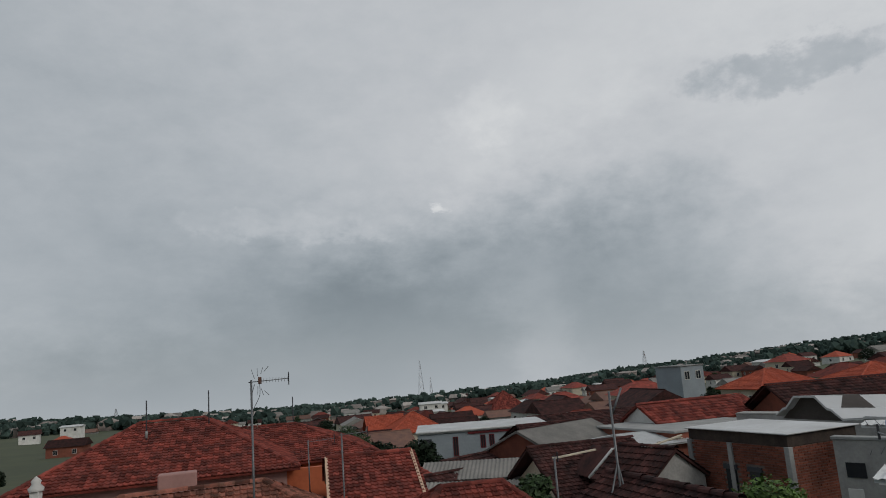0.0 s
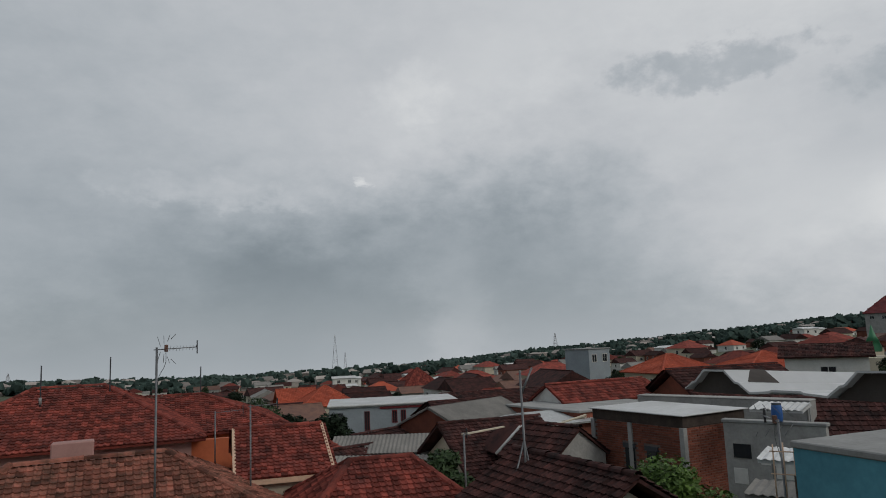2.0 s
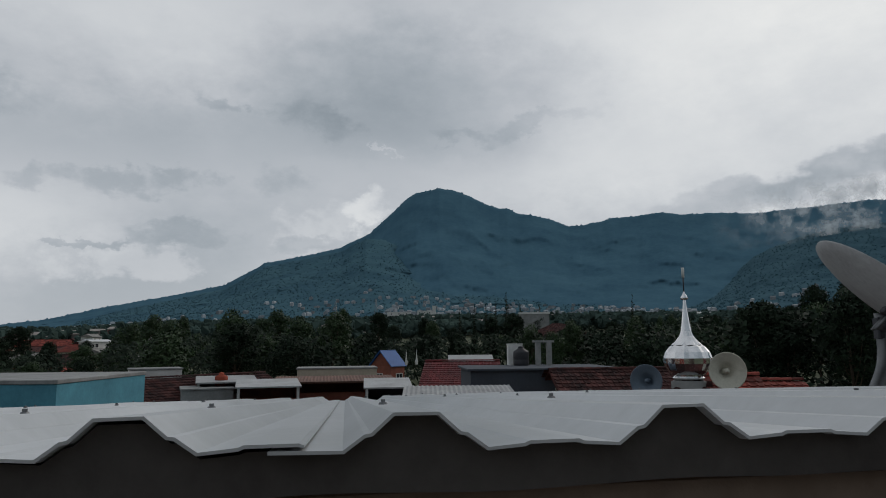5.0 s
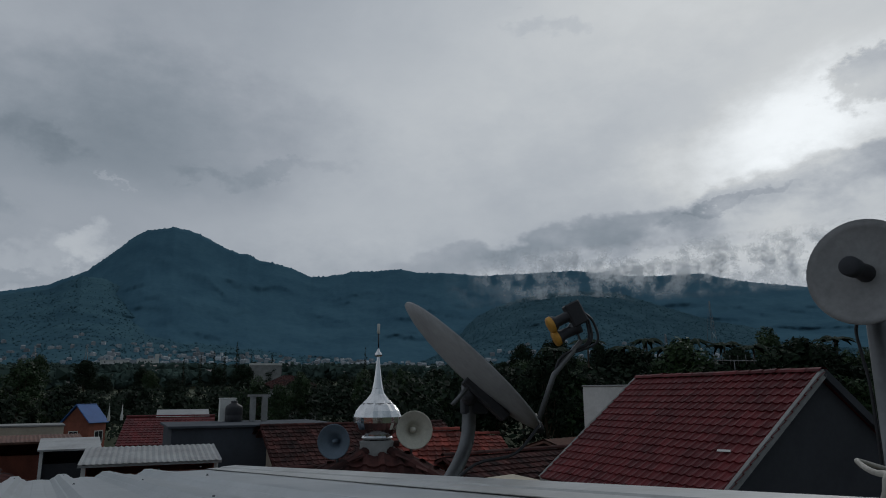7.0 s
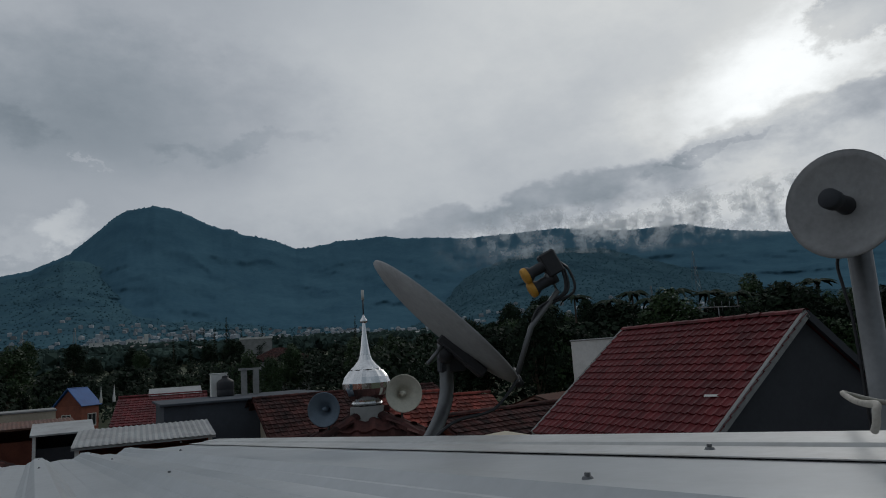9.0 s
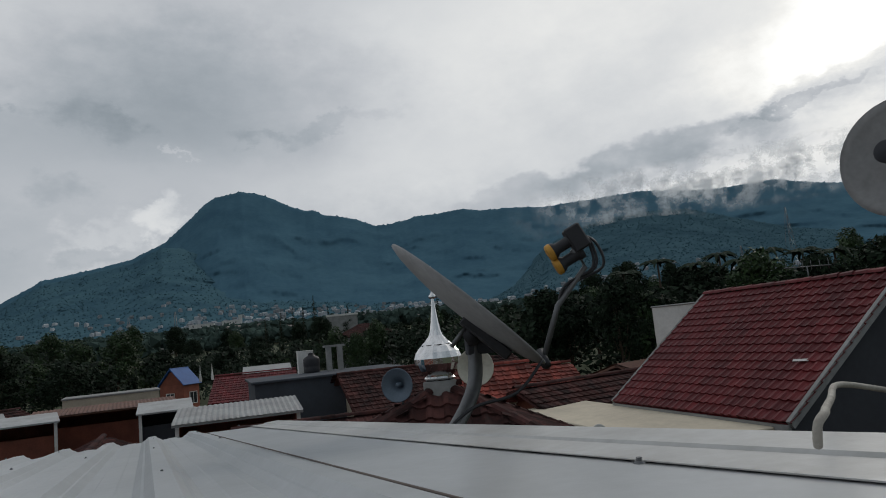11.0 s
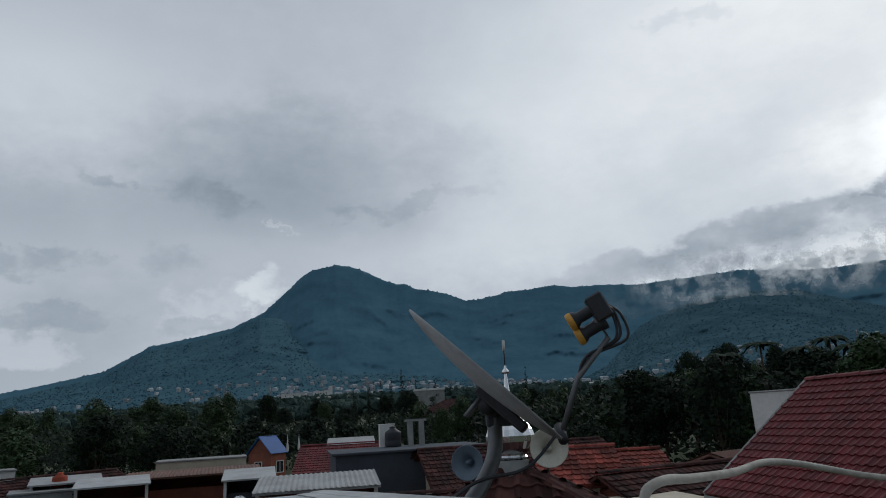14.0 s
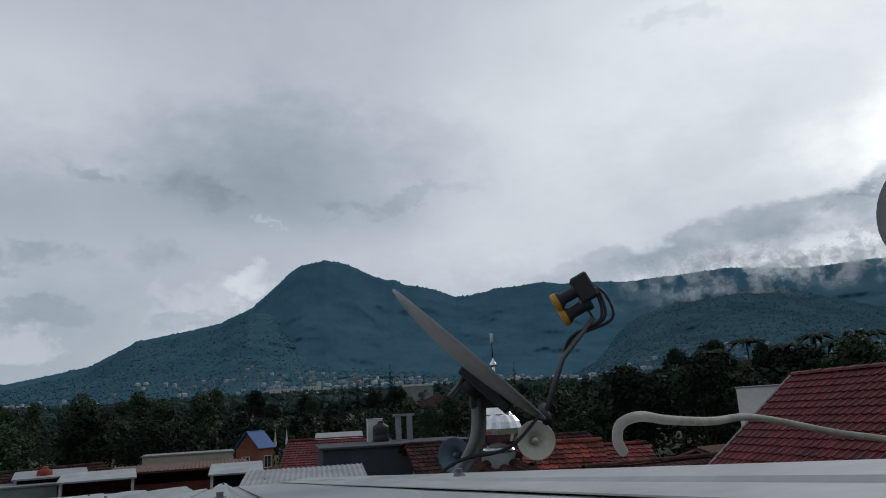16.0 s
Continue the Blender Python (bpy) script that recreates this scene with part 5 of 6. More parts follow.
# far buildings before the mountain
x, y = spot(94.2, 125)
house("villa", "two-storey villa with a dark hip roof", x, y, -88, 11, 10, 9.8, 12.0, M_TILE_DARK, M_GREY, "hip", "rows", windows=1)
x, y = spot(92.5, 190)
flat_house("house", "long low white-roofed building", x, y, -90, 8, 5, 16.9, M_GREY, M_WHITE, 0.5)
for off, w, top in ((-13, 20, 36.5), (9, 13, 37.5), (17, 3, 41.5)):
    x, y = spot(82.9, 600)
    x, y = x - off * 0.12 * -1, y - off
    flat_house("building", "distant white institutional building", x, y, -85, w, 10, top, M_WHITE, M_WHITE, 0.5, windows=3 if w > 5 else 0)


# ---- town side: landmarks ----
def green_mosque():
    x, y = bearing(45.1, 112).xy
    g = land(x, y)
    m = thing("mosque", pose(x, y, g, 0, 0, -45) @ Matrix.Scale(1.1, 4), "mosque with a green dome and small spired cupola", "mosque")
    z = (5.2 - g) / 1.1
    boxed("hall", (-5, 5, -4, 4, -1, z - 1.0), M_CREAM, m)
    boxed("parapet", (-2.2, 2.2, -2.4, 2.4, z - 1.0, z - 0.1), M_WHITE, m, "white arcade under the dome")
    lathe("dome", [(1.75, z - 0.1), (1.85, z + 0.5), (1.75, z + 1.2), (1.35, z + 1.9), (0.7, z + 2.4), (0.15, z + 2.7), (0.05, z + 3.2), (0.0, z + 3.3)], M_GREEN_DOME, m, n=28)
    lathe("cupola", [(0.9, z - 0.4), (0.95, z + 0.2), (0.7, z + 0.9), (0.75, z + 0.9), (0.4, z + 1.6), (0.0, z + 3.0)], M_GREEN_DOME, m, "small green cupola with a grey spire", n=20, m=Matrix.Translation((-3.6, 0, 0)))
    boxed("tower", (2.5, 4.2, -2.5, -0.8, -1, z + 1.6), M_TRIM, m, "ochre square tower")
    lathe("tower_spire", [(1.1, z + 1.6), (0.9, z + 2.0), (0.35, z + 2.8), (0.0, z + 3.8)], M_GREY, m, n=12, m=Matrix.Translation((3.35, -1.65, 0)))


green_mosque()
x, y = bearing(44.8, 240).xy
house("hall", "large assembly hall under a red hip roof", x, y, -45, 17, 13, 11.6, 16.6, M_TILE_GLAZED, M_GREY, "hip", "rows", run=6, tl=0.6, tw=0.6, cat="hall")
x, y = bearing(51.8, 255).xy
house("hall", "tall building with a steep red roof", x, y, -52, 12, 11, 9.0, 15.0, M_TILE_GLAZED, M_WHITE, "hip", "rows", run=3, tl=0.6, tw=0.6, cat="hall")
x, y = bearing(49.0, 250).xy
house("hall", "long red roofed building", x, y, -50, 14, 9, 8.0, 11.5, M_TILE_GLAZED, M_WHITE, "gable", "rows", tl=0.6, tw=0.6, cat="hall")
x, y = bearing(55.5, 250).xy
house("hall", "low long building with a rust-red roof", x, y, -55, 16, 9, 9.0, 11.0, M_TILE_RED, M_CREAM, "gable", "rows", tl=0.6, tw=0.6, cat="hall")
for az, dist, yaw, w, d, e, r, rm, wm, k, lb in (
        (29.3, 96, 8, 9.5, 9, 3.5, 5.7, M_TILE_ORANGE, M_CREAM, "hip", "house with a bright orange hip roof"), (31.2, 92, 8, 7, 6, 3.1, 4.1, M_TILE_ORANGE, M_CREAM, "hip", "low wing with an orange roof"),
        (36.0, 82, -6, 8, 8, 4.5, 6.1, M_TILE_ORANGE, M_GREY, "hip", "unfinished house with a bright orange hip roof"), (1.7, 100, 10, 8, 8, 0.5, 3.0, M_TILE_ORANGE, M_CREAM, "hip", "house with a bright orange hip roof"),
        (-0.6, 108, 10, 6, 6, 0.2, 2.4, M_TILE_ORANGE, M_WHITE, "gable", "house with an orange gable roof"), (9.2, 152, 10, 8, 8, -0.6, 3.1, M_TILE_RED, M_WHITE, "hip", "house with a pointed pagoda-like red roof"),
        (40.0, 62, -40, 6.5, 5, 6.2, 7.1, M_TILE_DARK, M_WHITE, "gable", "white two-storey house with a dark green roof"), (33.0, 46, 5, 8, 6, 4.6, 6.3, M_TILE_DARK, M_BRICK, "gable", "dark tiled house behind the block wall"),
        (24.5, 70, 10, 8, 5, 3.2, 4.2, M_TILE_RED, M_WHITE, "gable", "white house with a long red roof"), (17.0, 72, 5, 16, 8, 1.9, 3.4, M_TILE_DARK, M_GREY, "gable", "long dark tiled hall"),
        (43.0, 34, -40, 8, 6, 4.9, 6.2, M_TILE_DARK, M_BRICK, "gable", "house with a sooty tile roof below the sheets"), (42.0, 29, -30, 5, 5, 4.6, 5.9, M_TILE_DARK, M_BRICK, "gable", "dark tiled house beside the block wall")):
    x, y = bearing(az, dist).xy
    house("house", lb, x, y, yaw, w, d, e, r, rm, wm, k, "rows", windows=1)


# ---- trees ----
def leaf_cloud(rnd, lobes, n, size, quad=True):
    """Leaf blades scattered through rounded lobes (centre, radii), thicker near their skin."""
    verts, faces = [], []
    tot = sum(l[1][0] * l[1][1] * l[1][2] for l in lobes) ** 1.0
    for c, r in lobes:
        k = int(n * (r[0] * r[1] * r[2]) / tot) + 8
        for _ in range(k):
            d = Vector((rnd.gauss(0, 1), rnd.gauss(0, 1), rnd.gauss(0, 1))).normalized()
            q = rnd.uniform(0.55, 1.08)
            p = Vector(c) + Vector((d.x * r[0], d.y * r[1], d.z * r[2])) * q
            a = Vector((rnd.gauss(0, 1), rnd.gauss(0, 1), rnd.gauss(0, 0.5))).normalized()
            b = (d + a * 0.9).cross(a).normalized()
            s = size * rnd.uniform(0.5, 1.3)
            o = len(verts)
            verts += [p - a * s, p + b * s * 0.45, p + a * s, p - b * s * 0.45 + d * s * 0.2]
            faces.append((o, o + 1, o + 2, o + 3))
    return verts, faces


def tree(label, x, y, base, height, spread, n, size, leaf, seed, name="tree", group="", lobes_n=14, trunk_r=0.16, lone=True):
    rnd = random.Random(seed)
    t = thing(name, pose(x, y, base), label, "tree", group)
    h0 = height * 0.38
    top = Vector((rnd.uniform(-0.1, 0.1) * spread, rnd.uniform(-0.1, 0.1) * spread, height * 0.72))
    trunk = tube("trunk", [(0, 0, -0.4), (0, 0, h0 * 0.5), top * 0.55, top], trunk_r * height / 8, M_BARK, t, n=8, taper=0.35)
    lobes, limbs = [], []
    for i in range(lobes_n):
        a = 2 * math.pi * (i * 0.382 + rnd.uniform(-0.05, 0.05))
        f = (i + 0.5) / lobes_n
        z = h0 + (height - h0) * (0.12 + 0.80 * f)
        rr = spread * (0.25 + 0.62 * math.sin(math.pi * min(1, 0.22 + 0.72 * f))) * rnd.uniform(0.55, 1.0) * (1.0 if f < 0.85 else 0.35)
        c = Vector((rr * math.cos(a) * 0.75, rr * math.sin(a) * 0.75, z))
        s = spread * rnd.uniform(0.26, 0.42)
        lobes.append((c, (s, s, s * rnd.uniform(0.6, 0.85))))
        if i % 2 == 0:
            st = top * rnd.uniform(0.45, 0.85)
            limbs.append([st, (st + c) / 2 + Vector((0, 0, -0.05 * height)), c])
    if lone:
        for pts in limbs:
            tube("limb", pts, trunk_r * 0.35 * height / 8, M_BARK, t, n=5, taper=0.3)
    else:
        bm = bmesh.new()
        bm.from_mesh(trunk.data)
        for pts in limbs:
            ob = tube("limb", pts, trunk_r * 0.35 * height / 8, M_BARK, t, n=5, taper=0.3)
            bm.from_mesh(ob.data)
            bpy.data.objects.remove(ob)
        bm.to_mesh(trunk.data)
        bm.free()
    v, f = leaf_cloud(rnd, lobes, n, size)
    raw("crown", v, f, leaf, t)
    return t


tree("bushy tree with fresh green leaves beside the brick house", 8.1, 15.0, 0.0, 5.55, 1.75, 16000, 0.075, M_LEAF_BRIGHT, 3, lobes_n=18)
tree("small dark green tree between the tiled roofs", 4.3, 22.6, 0.0, 5.05, 1.25, 6000, 0.12, M_LEAF, 5, lobes_n=14)
tree("round dark tree behind the red roofs", -0.9, 44.0, land(-0.9, 44), 5.0, 2.6, 5000, 0.2, M_LEAF_DARK, 8, lobes_n=16)
tree("dark tree behind the red roofs", 1.6, 47.0, land(1.6, 47), 4.6, 2.4, 4000, 0.2, M_LEAF_DARK, 9, lobes_n=14)

# woods before the mountain: a few trees, copied
KINDS = [tree("dense dark broadleaf tree in the wood", 62 + 9 * i, 30 - 3 * i, land(62 + 9 * i, 30 - 3 * i) - 0.3, h, sp, 4200, 0.2, M_LEAF_DARK if i % 3 else M_LEAF, 20 + i, group="trees of the wood", lobes_n=16, lone=False)
         for i, (h, sp) in enumerate(((8.5, 3.4), (9.5, 3.0), (7.5, 3.8), (10.5, 3.2), (8.0, 2.6)))]


def palm(x, y, base, height, seed):
    rnd = random.Random(seed)
    t = thing("palm_tree", pose(x, y, base), "tall coconut palm with drooping fronds above the wood", "palm", "palms above the wood")
    lean = rnd.uniform(-0.6, 0.6)
    tube("trunk", [(0, 0, -0.5), (lean * 0.3, 0, height * 0.5), (lean, 0, height)], 0.14, M_BARK, t, n=7, taper=0.6)
    for i in range(13):
        a = 2 * math.pi * i / 13 + rnd.uniform(-0.2, 0.2)
        up = rnd.uniform(0.1, 0.9)
        L = rnd.uniform(1.7, 2.3)
        verts, faces = [], []
        d = Vector((math.cos(a), math.sin(a), 0))
        s = Vector((-d.y, d.x, 0))
        n = 9
        for k in range(n + 1):
            q = k / n
            c = Vector((lean, 0, height)) + d * (L * q) + Vector((0, 0, up * L * (q - 1.5 * q * q)))
            w = 0.34 * math.sin(math.pi * min(0.97, 0.12 + 0.88 * q))
            jag = 0.6 if k % 2 else 1.0
            verts += [c + s * w * jag + Vector((0, 0, -0.5 * w)), c, c - s * w * jag + Vector((0, 0, -0.5 * w))]
        for k in range(n):
            o = 3 * k
            faces += [(o, o + 1, o + 4, o + 3), (o + 1, o + 2, o + 5, o + 4)]
        raw("frond", verts, faces, M_LEAF_DARK, t)
    return t


def conifer(x, y, base, height, seed):
    rnd = random.Random(seed)
    t = thing("conifer", pose(x, y, base), "narrow dark conifer standing over the wood", "tree", "conifers before the mountain")
    tube("trunk", [(0, 0, -0.5), (0, 0, height * 0.95)], 0.16, M_BARK, t, n=6, taper=0.2)
    lobes = [(Vector((rnd.uniform(-0.15, 0.15), rnd.uniform(-0.15, 0.15), height * (0.12 + 0.86 * i / 11))), (height * 0.085 * (1.08 - i / 11.5),) * 2 + (height * 0.07,)) for i in range(12)]
    v, f = leaf_cloud(rnd, lobes, 900, height * 0.02)
    raw("crown", v, f, M_LEAF_DARK, t)
    return t


rnd = random.Random(11)
TOPS = [(48, -0.6), (56, 0.2), (60, 0.9), (66, 1.2), (68.5, 1.9), (69.5, 2.4), (71.2, 2.4), (73, 1.3), (77, 0.8), (84, 0.8), (90, 1.3), (96, 1.5), (102, 1.8), (107, 2.2), (109.5, 2.8), (111.4, 3.5), (113, 4.3), (117, 4.2), (121, 3.7), (126, 3.4), (130, 3.3), (133, 4.0), (137, 3.0), (150, 3.4), (160, 3.0)]
for ring, (d0, d1, n) in enumerate(((52, 72, 56), (84, 125, 100), (125, 190, 60))):
    for i in range(n):
        az = 50 + 102 * (i + rnd.uniform(0, 1)) / n
        if ring == 0 and az < 100:
            if not (62 < az < 74 and i % 2):
                continue
            d = rnd.uniform(85, 100)
        else:
            d = rnd.uniform(d0, d1)
        x, y = spot(az, d)
        g = land(x, y)
        kind = rnd.choice(KINDS)
        want = EYE + d * math.tan(radians(interp(TOPS, az) + rnd.uniform(-1.1, 0.25))) - g
        if ring >= 2:
            want = rnd.uniform(6.5, 11.0)
        s = min(max(want, 4.0), 15.0) / 9.0
        w = min(max(s, 0.6), 1.15) * rnd.uniform(0.62, 1.0)
        copy_thing(kind, pose(x, y, g - 0.3, 0, 0, rnd.uniform(0, 360)) @ Matrix.Diagonal((w, w, s, 1)))
for az, el in ((118.4, 4.9), (121.0, 4.3), (123.0, 4.8), (124.2, 4.2), (126.2, 4.7), (128.6, 4.4), (131.0, 4.2), (115.8, 4.3), (136.5, 4.6)):
    d = rnd.uniform(64, 72)
    x, y = spot(az, d)
    g = land(x, y)
    palm(x, y, g, EYE + d * math.tan(radians(el)) - g - 0.8, int(az * 10))
for az, el in ((90.3, 4.1), (89.4, 3.4), (88.6, 3.3), (87.6, 3.1), (91.4, 3.2), (93.0, 3.2), (100.4, 3.7), (86.4, 2.9)):
    d = rnd.uniform(190, 210)
    x, y = spot(az, d)
    g = land(x, y)
    conifer(x, y, g, EYE + d * math.tan(radians(el)) - g, int(az * 10))


def wood_mass():
    """The crowns and undergrowth that close the wood between the single trees: leaf clumps in one mesh."""
    r2 = random.Random(31)
    verts, faces = [], []
    for i in range(1500):
        az = r2.uniform(50, 152)
        d = (85 if az < 100 else 56) * (3.6 if az < 100 else 4.6) ** r2.random()
        x, y = spot(az, d)
        g = land(x, y)
        h = min(max(EYE + d * math.tan(radians(interp(TOPS, az) - r2.uniform(0.15, 1.6))) - g, 1.5), 9.0)
        w = r2.uniform(1.0, 2.4)
        for k in range(70):
            a, q = r2.uniform(0, 6.283), r2.random()
            z = h * (1 - 0.85 * r2.random() ** 1.4)
            rr = w * math.sqrt(q) * (1.15 - 0.75 * (z / h) ** 2)
            c = Vector((x + rr * math.cos(a), y + rr * math.sin(a), g + z))
            u = Vector((r2.gauss(0, 1), r2.gauss(0, 1), r2.gauss(0, 0.6))).normalized()
            v = u.orthogonal().normalized()
            sz = r2.uniform(0.14, 0.42)
            o = len(verts)
            verts += [c - u * sz, c + v * sz * 0.6, c + u * sz, c - v * sz * 0.6]
            faces.append((o, o + 1, o + 2, o + 3))
    tagged(raw("wood_undergrowth", verts, faces, M_LEAF_DARK), "dark crowns and undergrowth closing the wood", "woods", kind="stuff")


wood_mass()


# ---- the spread-out town ----
rnd = random.Random(77)
def small_house(seed, w, d, h, rise, roof_mat, wall_mat, label, hip=False):
    """A plain far house: walls, two or four roof planes in one shell, ridge, openings."""
    ob = thing("house", pose(300 + 20 * seed, -300, land(300 + 20 * seed, -300)), label, "house", "houses of the town")
    boxed("wall", (-w / 2, w / 2, -d / 2, d / 2, -3, h), wall_mat, ob)
    a, b, k = w / 2 + 0.5, d / 2 + 0.5, (w / 2 - d / 2 + 0.3 if hip else w / 2 + 0.5)
    k = max(k, 0.2)
    v = [(-a, -b, h - 0.15), (a, -b, h - 0.15), (a, b, h - 0.15), (-a, b, h - 0.15), (-k, 0, h + rise), (k, 0, h + rise)]
    raw("roof", v, [(0, 1, 5, 4), (2, 3, 4, 5), (1, 2, 5), (3, 0, 4), (3, 2, 1, 0)], roof_mat, ob)
    tube("ridge", [(-k, 0, h + rise), (k, 0, h + rise)], 0.1, roof_mat, ob, n=6)
    for i in range(2):
        window(ob, (i - 0.5) * w * 0.5, -d / 2, h - 1.4, 1.1, 1.2, "-y")
    window(ob, -w / 2, 0, h - 1.4, 1.0, 1.2, "-x")
    return ob


FAR = [small_house(0, 9, 7, 3.4, 1.9, M_TILE_DARK, M_CREAM, "town house with a dark brown roof"), small_house(1, 8, 7, 3.2, 1.8, M_TILE_DARK, M_WHITE, "white town house with a brown roof"),
       small_house(2, 10, 8, 3.6, 2.0, M_TILE_RED, M_CREAM, "cream town house with a weathered red roof", True), small_house(3, 8, 6, 5.8, 0.5, M_ZINC, M_WHITE, "white two-storey house with a pale flat roof"),
       small_house(4, 11, 7, 3.0, 1.5, M_RUST, M_GREY, "grey house with a rusty sheet roof"), small_house(5, 9, 8, 3.4, 2.1, M_TILE_ORANGE, M_WHITE, "house with a bright orange roof", True),
       small_house(6, 7, 6, 3.2, 1.4, M_ASBESTOS, M_WHITE, "white house with a grey sheet roof"), small_house(7, 9, 6, 3.0, 1.6, M_TILE_DARK, M_BRICK, "brick house with a sooty roof")]
WEIGHT = [0, 0, 0, 1, 1, 2, 2, 3, 4, 4, 5, 6, 6, 7, 7]
placed = []
for i in range(700):
    az = rnd.uniform(-26, 62)
    d = 58 * (430 / 58) ** rnd.random()
    if az < -15 and d < 170 or az < -4 and rnd.random() < 0.55:
        continue
    if az > 38 and d < 105:
        continue
    x, y = bearing(az, d).xy
    if any((x - p) ** 2 + (y - q) ** 2 < 64 for p, q in placed) or (d < 115 and (27 < az < 38 or -2 < az < 4 or 21 < az < 27)):
        continue
    if 42.5 < az < 48 and 95 < d < 150 or 42.5 < az < 56 and 215 < d < 270:
        continue
    placed.append((x, y))
    kind = FAR[rnd.choice(WEIGHT if d > 130 else (0, 1, 2, 4, 6, 7, 7))]
    s = rnd.uniform(0.62, 0.95)
    copy_thing(kind, pose(x, y, land(x, y) - 0.1, 0, 0, rnd.choice((10, 14, 100, 6, -80)) + rnd.uniform(-8, 8)) @ Matrix.Scale(s, 4))
for i in range(30):
    az, d = rnd.uniform(50, 110), rnd.uniform(300, 520)
    x, y = spot(az, d)
    copy_thing(FAR[rnd.choice((0, 1, 3, 6))], pose(x, y, land(x, y) + 1.0, 0, 0, rnd.uniform(0, 360)))
for ob in FAR:
    x, y = bearing(rnd.uniform(5, 50), rnd.uniform(440, 520)).xy
    ob.matrix_world = pose(x, y, land(x, y), 0, 0, 12)
for k, (az, d) in enumerate(((42.3, 176), (43.6, 192), (44.8, 181), (46.0, 196), (47.2, 178), (48.4, 190), (49.6, 181), (50.8, 197), (52.0, 184), (53.2, 193), (54.6, 180), (56.0, 196), (57.6, 186), (59.0, 200))):
    x, y = bearing(az, d).xy
    copy_thing(FAR[(1, 4, 7, 6, 0, 2, 3)[k % 7]], pose(x, y, land(x, y) + 0.6, 0, 0, 40 + 23 * k) @ Matrix.Scale(0.8, 4))
# trees between the houses
for i in range(85):
    az, d = rnd.uniform(-28, 58), 48 * (380 / 48) ** rnd.random()
    x, y = bearing(az, d).xy
    if any((x - p) ** 2 + (y - q) ** 2 < 30 for p, q in placed) or d < 65 and az > 4:
        continue
    s = rnd.uniform(0.32, 0.62)
    copy_thing(rnd.choice(KINDS), pose(x, y, land(x, y) - 0.3, 0, 0, rnd.uniform(0, 360)) @ Matrix.Diagonal((s * 1.1, s * 1.1, s, 1)))


def far_town():
    """House blocks and tree clumps too far off to tell apart, on the valley and the lower slopes."""
    r2 = random.Random(5)
    verts, faces = [], []
    tv, tf = [], []
    for i in range(5200):
        az = r2.uniform(-40, 140)
        d = 400 * (2600 / 400) ** r2.random()
        if az > 62:
            if r2.random() < 0.75:
                continue
            d = 330 * (1100 / 330) ** r2.random()
        x, y = bearing(az, d).xy
        g = land(x, y)
        w, dd, h = r2.uniform(2.2, 5.5), r2.uniform(2.2, 4.5), r2.uniform(2.2, 5.2)
        m = pose(x, y, g, 0, 0, r2.choice((10, 100)) + r2.uniform(-15, 15))
        o = len(verts)
        rs = r2.uniform(0.2, 2.2)
        verts += [m @ Vector(p) for p in ((-w, -dd, -4), (w, -dd, -4), (w, dd, -4), (-w, dd, -4), (-w, -dd, h), (w, -dd, h), (w, dd, h), (-w, dd, h))]
        faces += [tuple(o + q for q in f) for f in ((0, 1, 5, 4), (1, 2, 6, 5), (2, 3, 7, 6), (3, 0, 4, 7))]
        o = len(verts)
        verts += [m @ Vector(p) for p in ((-w - .5, -dd - .5, h), (w + .5, -dd - .5, h), (w + .5, dd + .5, h), (-w - .5, dd + .5, h), (-w * .9, 0, h + rs), (w * .9, 0, h + rs))]
        faces += [tuple(o + q for q in f) for f in ((0, 1, 5, 4), (2, 3, 4, 5), (1, 2, 5), (3, 0, 4))]
    for i in range(9500):
        az = r2.uniform(-40, 145)
        d = 380 * (2400 / 380) ** r2.random()
        if az > 60:
            d = 300 * (1150 / 300) ** r2.random()
        x, y = bearing(az, d).xy
        g = land(x, y)
        s = r2.uniform(2.5, 5) * (1 + d / 2500)
        for k in range(9):
            c = Vector((x + r2.gauss(0, s * 0.7), y + r2.gauss(0, s * 0.7), g + r2.uniform(0.2, 1.15) * s))
            a = Vector((r2.gauss(0, 1), r2.gauss(0, 1), r2.gauss(0, 1))).normalized()
            b = a.orthogonal().normalized()
            q = s * r2.uniform(0.3, 0.6)
            o = len(tv)
            tv += [c - a * q, c - b * q, c + a * q, c + b * q, c + a.cross(b) * q, c - a.cross(b) * q]
            tf += [tuple(o + j for j in f) for f in ((0, 1, 4), (1, 2, 4), (2, 3, 4), (3, 0, 4), (1, 0, 5), (2, 1, 5), (3, 2, 5), (0, 3, 5))]
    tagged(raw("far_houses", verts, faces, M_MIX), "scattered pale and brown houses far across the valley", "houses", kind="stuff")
    tagged(raw("far_woods", tv, tf, M_FARWOOD), "dark tree clumps far across the valley, paled with haze colour", "woods", kind="stuff")


far_town()


